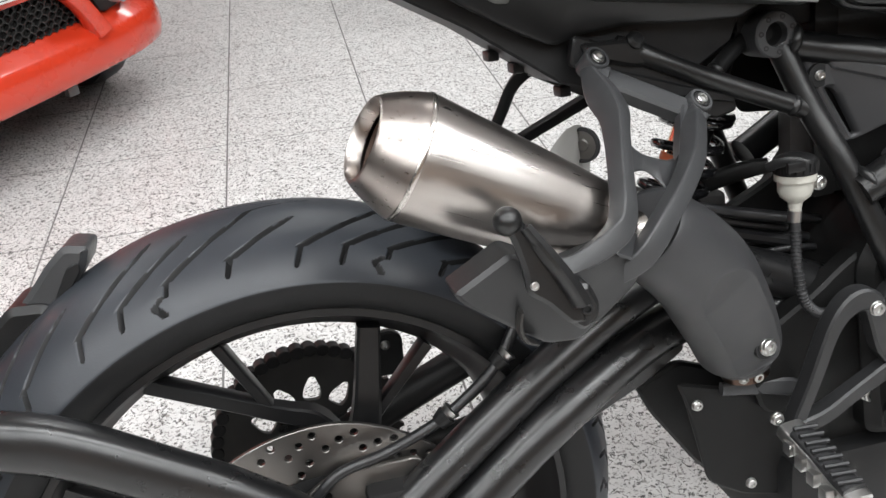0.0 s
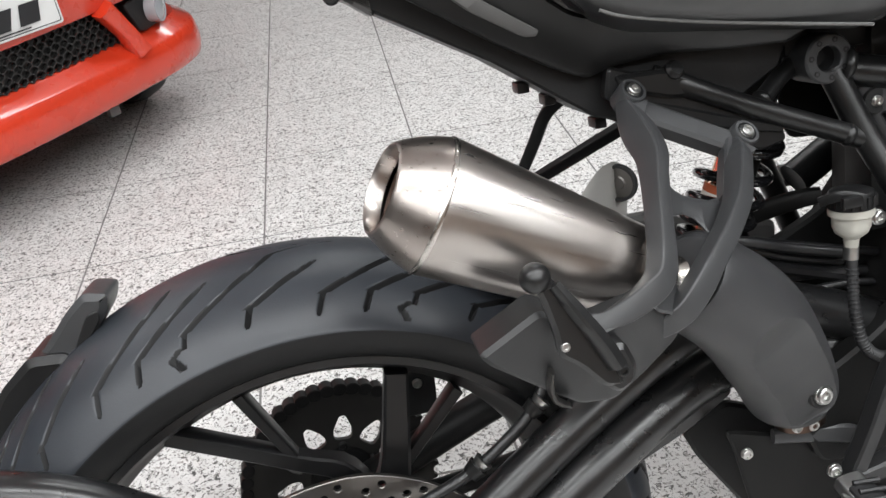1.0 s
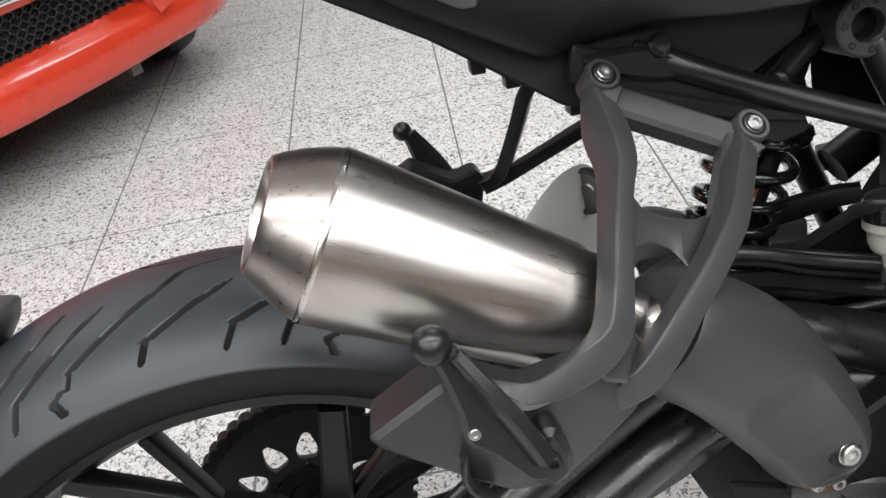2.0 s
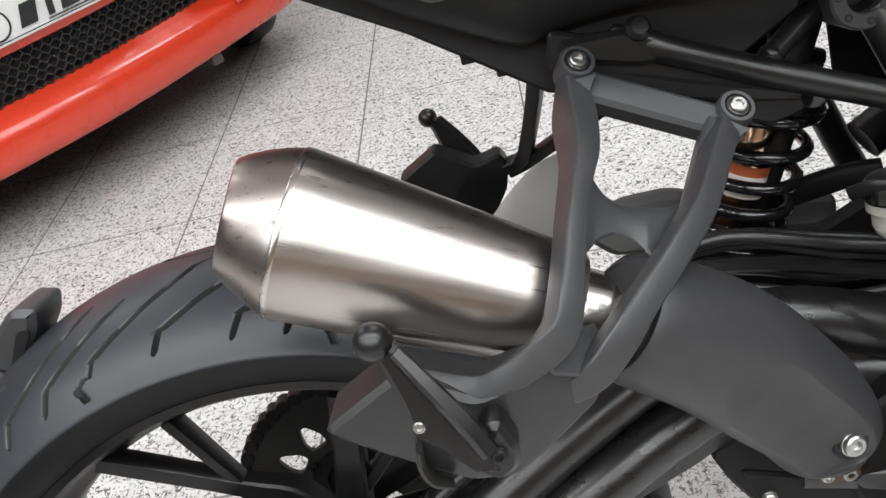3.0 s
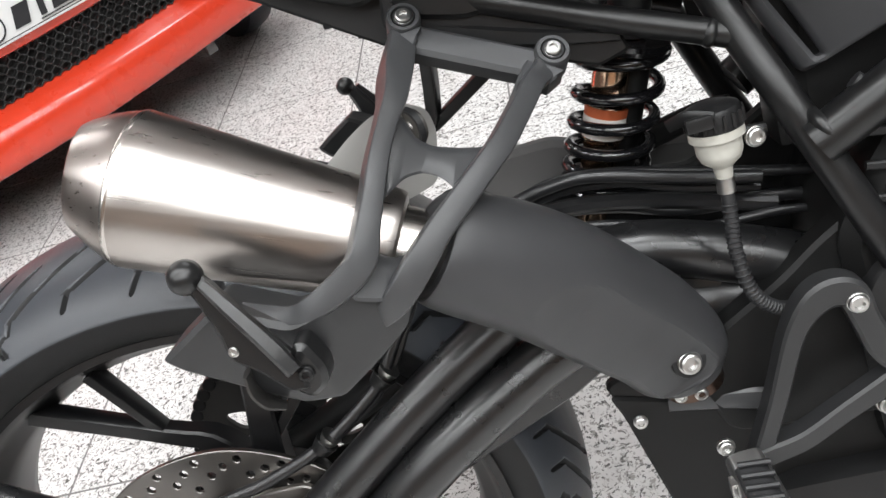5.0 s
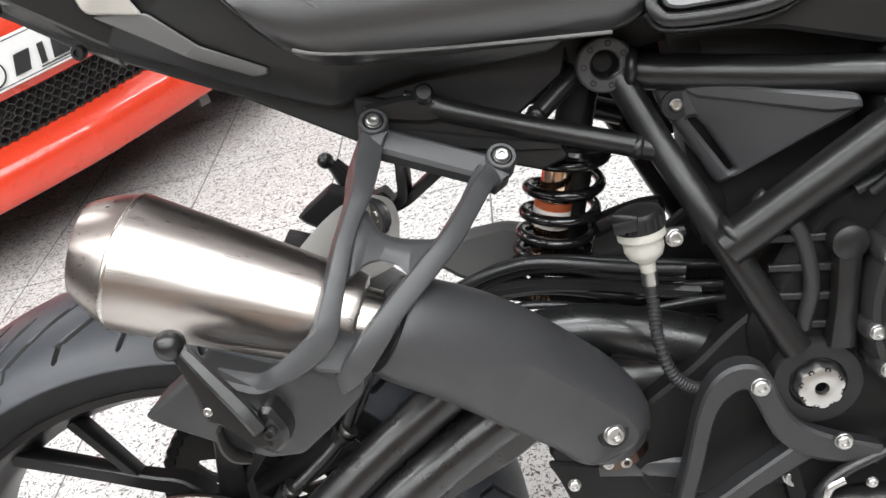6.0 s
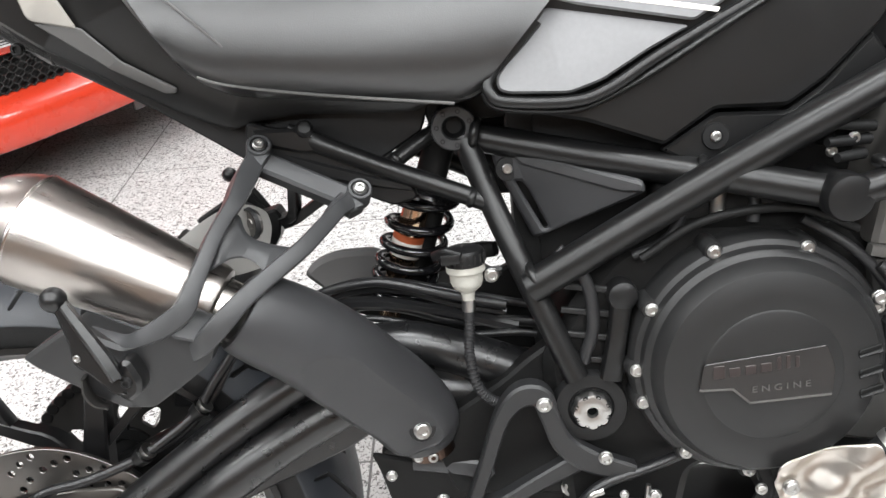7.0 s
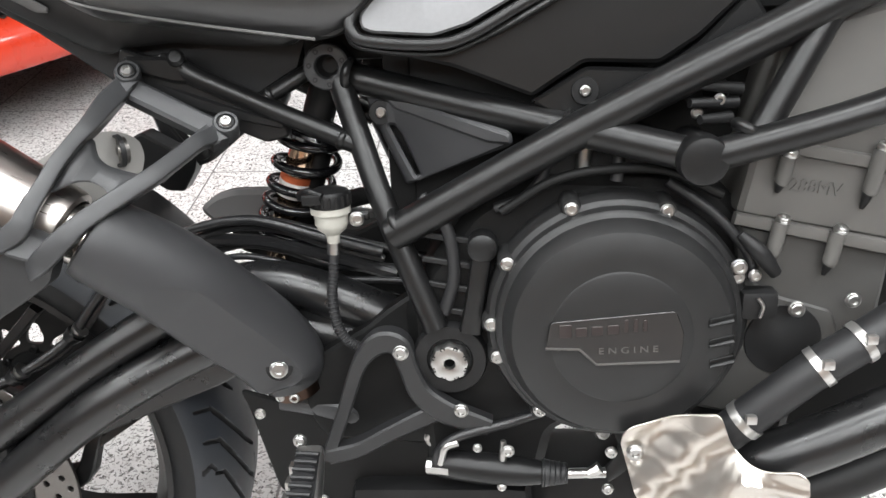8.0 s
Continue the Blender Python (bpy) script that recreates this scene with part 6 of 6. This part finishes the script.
sec += [(-a, b) for a, b in sec[:-1][::-1]]
rows = []
for k in range(25):
    s = k / 24
    x0 = 0.224 + 0.226 * s
    zb = 0.474 - 0.037 * min(1, s / 0.16) ** 0.5 * 0.45 - 0.030 * s + (0.006 * max(0, (s - 0.93) / 0.07))
    w = 0.100 + 0.010 * math.sin(math.pi * s)
    shear = -0.55 * (1 - s) ** 1.5 + 1.0 * s ** 3
    rows.append([bm.verts.new((x0 + b * shear, w * -a, zb + b * (0.95 + 0.1 * s))) for a, b in sec])
for a, b in zip(rows, rows[1:]):
    for i in range(len(sec) - 1):
        bm.faces.new((a[i], b[i], b[i + 1], a[i + 1]))
bm.faces.new(rows[0])
bm.faces.new(rows[-1][::-1])
bmesh.ops.recalc_face_normals(bm, faces=bm.faces)
seat = part("seat", bm, M_SEAT, bike, "black vinyl seat with stitched seam", 60)
part("seam", sweep([(0.262, -0.1045, 0.487), (0.235, -0.105, 0.515), (0.205, -0.1035, 0.545)], 0.0012, n=6), M_GREYTRIM, seat)
part("piping", sweep([(0.236, -0.0995, 0.4675), (0.254, -0.0995, 0.4605), (0.299, -0.0998, 0.4505), (0.365, -0.0998, 0.4388), (0.432, -0.0985, 0.4280)], 0.0013, n=8), M_GREYTRIM, seat)
part("seat_base", sweep([(x, -0.080, z - 0.004) for x, z in ((0.195, 0.53), (0.215, 0.496), (0.232, 0.476), (0.266, 0.465), (0.357, 0.450), (0.43, 0.438), (0.452, 0.442), (0.475, 0.462), (0.50, 0.488))], [(0.006, 0.010)] * 9, n=10, up=(0, 1, 0), power=3), M_BLACK, seat)


def tank_y(x, z):
    return -0.092 + 0.30 * (z - 0.435)


tank = part("fuel_tank", box((0.462, -0.075, 0.43), (0.86, 0.075, 0.62), 0.03), M_PANEL, bike, "black fuel tank with silver side panel")
part("side_panel", slab(rounded([(0.508, 0.4925), (0.4655, 0.444), (0.4665, 0.434), (0.475, 0.4305), (0.522, 0.4265), (0.548, 0.4335), (0.585, 0.4525), (0.619, 0.4675)], 0.005), skin(tank_y, -0.010), 0.012, 0.002), M_SILVER, tank, "flat silver metallic side panel")
part("stripe_panel", slab(rounded([(0.513, 0.4965), (0.622, 0.471), (0.70, 0.51), (0.66, 0.56), (0.56, 0.555)], 0.004), skin(tank_y, -0.010), 0.012, 0.002), M_SILVER, tank)
for k in range(3):
    part("stripe", slab([(0.545 + k * 0.006, 0.4965 + 0.008 * k), (0.64 + k * 0.01, 0.4755 + 0.008 * k), (0.642 + k * 0.01, 0.479 + 0.008 * k), (0.547 + k * 0.006, 0.5005 + 0.008 * k)], skin(tank_y, 0.0015), 0.001, 0.0003), M_LABELW, tank)
part("tank_trim", sweep([(x, tank_y(x, z) - 0.001, z) for x, z in ((0.518, 0.512), (0.484, 0.472), (0.4605, 0.444), (0.461, 0.431), (0.474, 0.4245), (0.523, 0.4205), (0.551, 0.427), (0.588, 0.446), (0.625, 0.463), (0.68, 0.488), (0.72, 0.51))], [(0.0045, 0.006)] * 11, n=12, up=(0, 1, 0), power=3), M_PANEL, tank)
side = part("side_cover", slab(rounded([(0.452, 0.434), (0.462, 0.421), (0.500, 0.411), (0.535, 0.402), (0.596, 0.377), (0.636, 0.402), (0.693, 0.399), (0.723, 0.418), (0.764, 0.457), (0.80, 0.52), (0.73, 0.515), (0.647, 0.472), (0.596, 0.4445), (0.552, 0.4225), (0.522, 0.417), (0.474, 0.421), (0.462, 0.430)], 0.004), flat_y(-0.072), 0.014, 0.003), M_PANEL, bike, "satin black side cover")
part("cover_ridge", sweep([(0.455, -0.089, 0.433), (0.466, -0.090, 0.4205), (0.520, -0.091, 0.4135), (0.549, -0.091, 0.4195), (0.59, -0.091, 0.438), (0.65, -0.091, 0.470), (0.70, -0.089, 0.495)], [(0.003, 0.004)] * 7, n=10, up=(0, 1, 0)), M_PANEL, side)
lowc = part("lower_cover", slab(rounded([(0.594, 0.372), (0.638, 0.398), (0.694, 0.394), (0.722, 0.412), (0.76, 0.45), (0.78, 0.42), (0.64, 0.345)], 0.004), flat_y(-0.067), 0.014, 0.003), M_PANEL, bike)
spot("screw", BOLT, lowc, (0.6372, -0.0835, 0.3795), scale=0.0045)
spot("dark_ring", DARK_RING, lowc, (0.6372, -0.0822, 0.3795), scale=0.0105)
def slanted(y0):
    """The cover follows the frame tubes outwards as it goes forwards."""
    return lambda a, b, d: (a, y0 - 0.34 * (a - 0.471) - d, b)


tri = part("triangle_cover", slab(rounded([(0.457, 0.386), (0.460, 0.366), (0.489, 0.300), (0.581, 0.339), (0.579, 0.349), (0.472, 0.383)], 0.005), slanted(-0.0335), 0.012, 0.003, holes=[rounded([(0.4765, 0.3515), (0.498, 0.3085), (0.5025, 0.3095), (0.487, 0.345), (0.482, 0.3515)][::1], 0.002)]), M_SHIELD, bike, "black triangular frame cover with slot")
part("raised_edge", slab(rounded([(0.470, 0.381), (0.578, 0.3475), (0.579, 0.3395), (0.560, 0.3405), (0.482, 0.3665)], 0.003), slanted(-0.0440), 0.005, 0.002), M_HANGER, tri)
spot("screw", BOLT, tri, (0.4708, -0.0475, 0.3628), scale=0.0045)
spot("dark_ring", DARK_RING, tri, (0.4708, -0.0462, 0.3628), scale=0.010)
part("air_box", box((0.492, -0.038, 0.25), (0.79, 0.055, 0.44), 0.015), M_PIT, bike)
# dark block added beside the air box to close a bright slit
part("air_box_side", box((0.473, -0.037, 0.252), (0.496, 0.0, 0.438), 0.004), M_PIT, bike)

# ---- floor tiles ----
tile_rot = Matrix.Rotation(radians(1), 4, "Z")
tile_me = mesh_of("tile", box((-0.1979, -0.1979, -0.012), (0.1979, 0.1979, 0.0), 0.0009), M_TILE, 10)
rest_v, rest_f = [], []
for i in range(-18, 19):
    for j in range(-19, 18):
        c = tile_rot @ Vector((0.4 * (i + 0.5), 0.4 * (j + 0.5), 0)) + Vector((-0.25283, 2.50595, 0))
        if abs(c.x) > 6.75 or not -4.75 < c.y < 8.75:
            continue
        if -7 <= i <= 6 and -9 <= j <= 8:
            o = new("tile", tile_me)
            o.parent = floor
            o.matrix_local = Matrix.Translation(c) @ tile_rot
        else:
            n0 = len(rest_v)
            for sx, sy in ((-1, -1), (1, -1), (1, 1), (-1, 1)):
                q = c + tile_rot @ Vector((0.1979 * sx, 0.1979 * sy, 0))
                rest_v.append((q.x, q.y, 0.0))
            rest_f.append((n0, n0 + 1, n0 + 2, n0 + 3))
rest = bpy.data.meshes.new("outer_tiles")
rest.from_pydata(rest_v, [], rest_f)
rest.materials.append(M_TILE)
o = new("outer_tiles", rest)
o.parent = floor
tagged(o, kind="stuff")
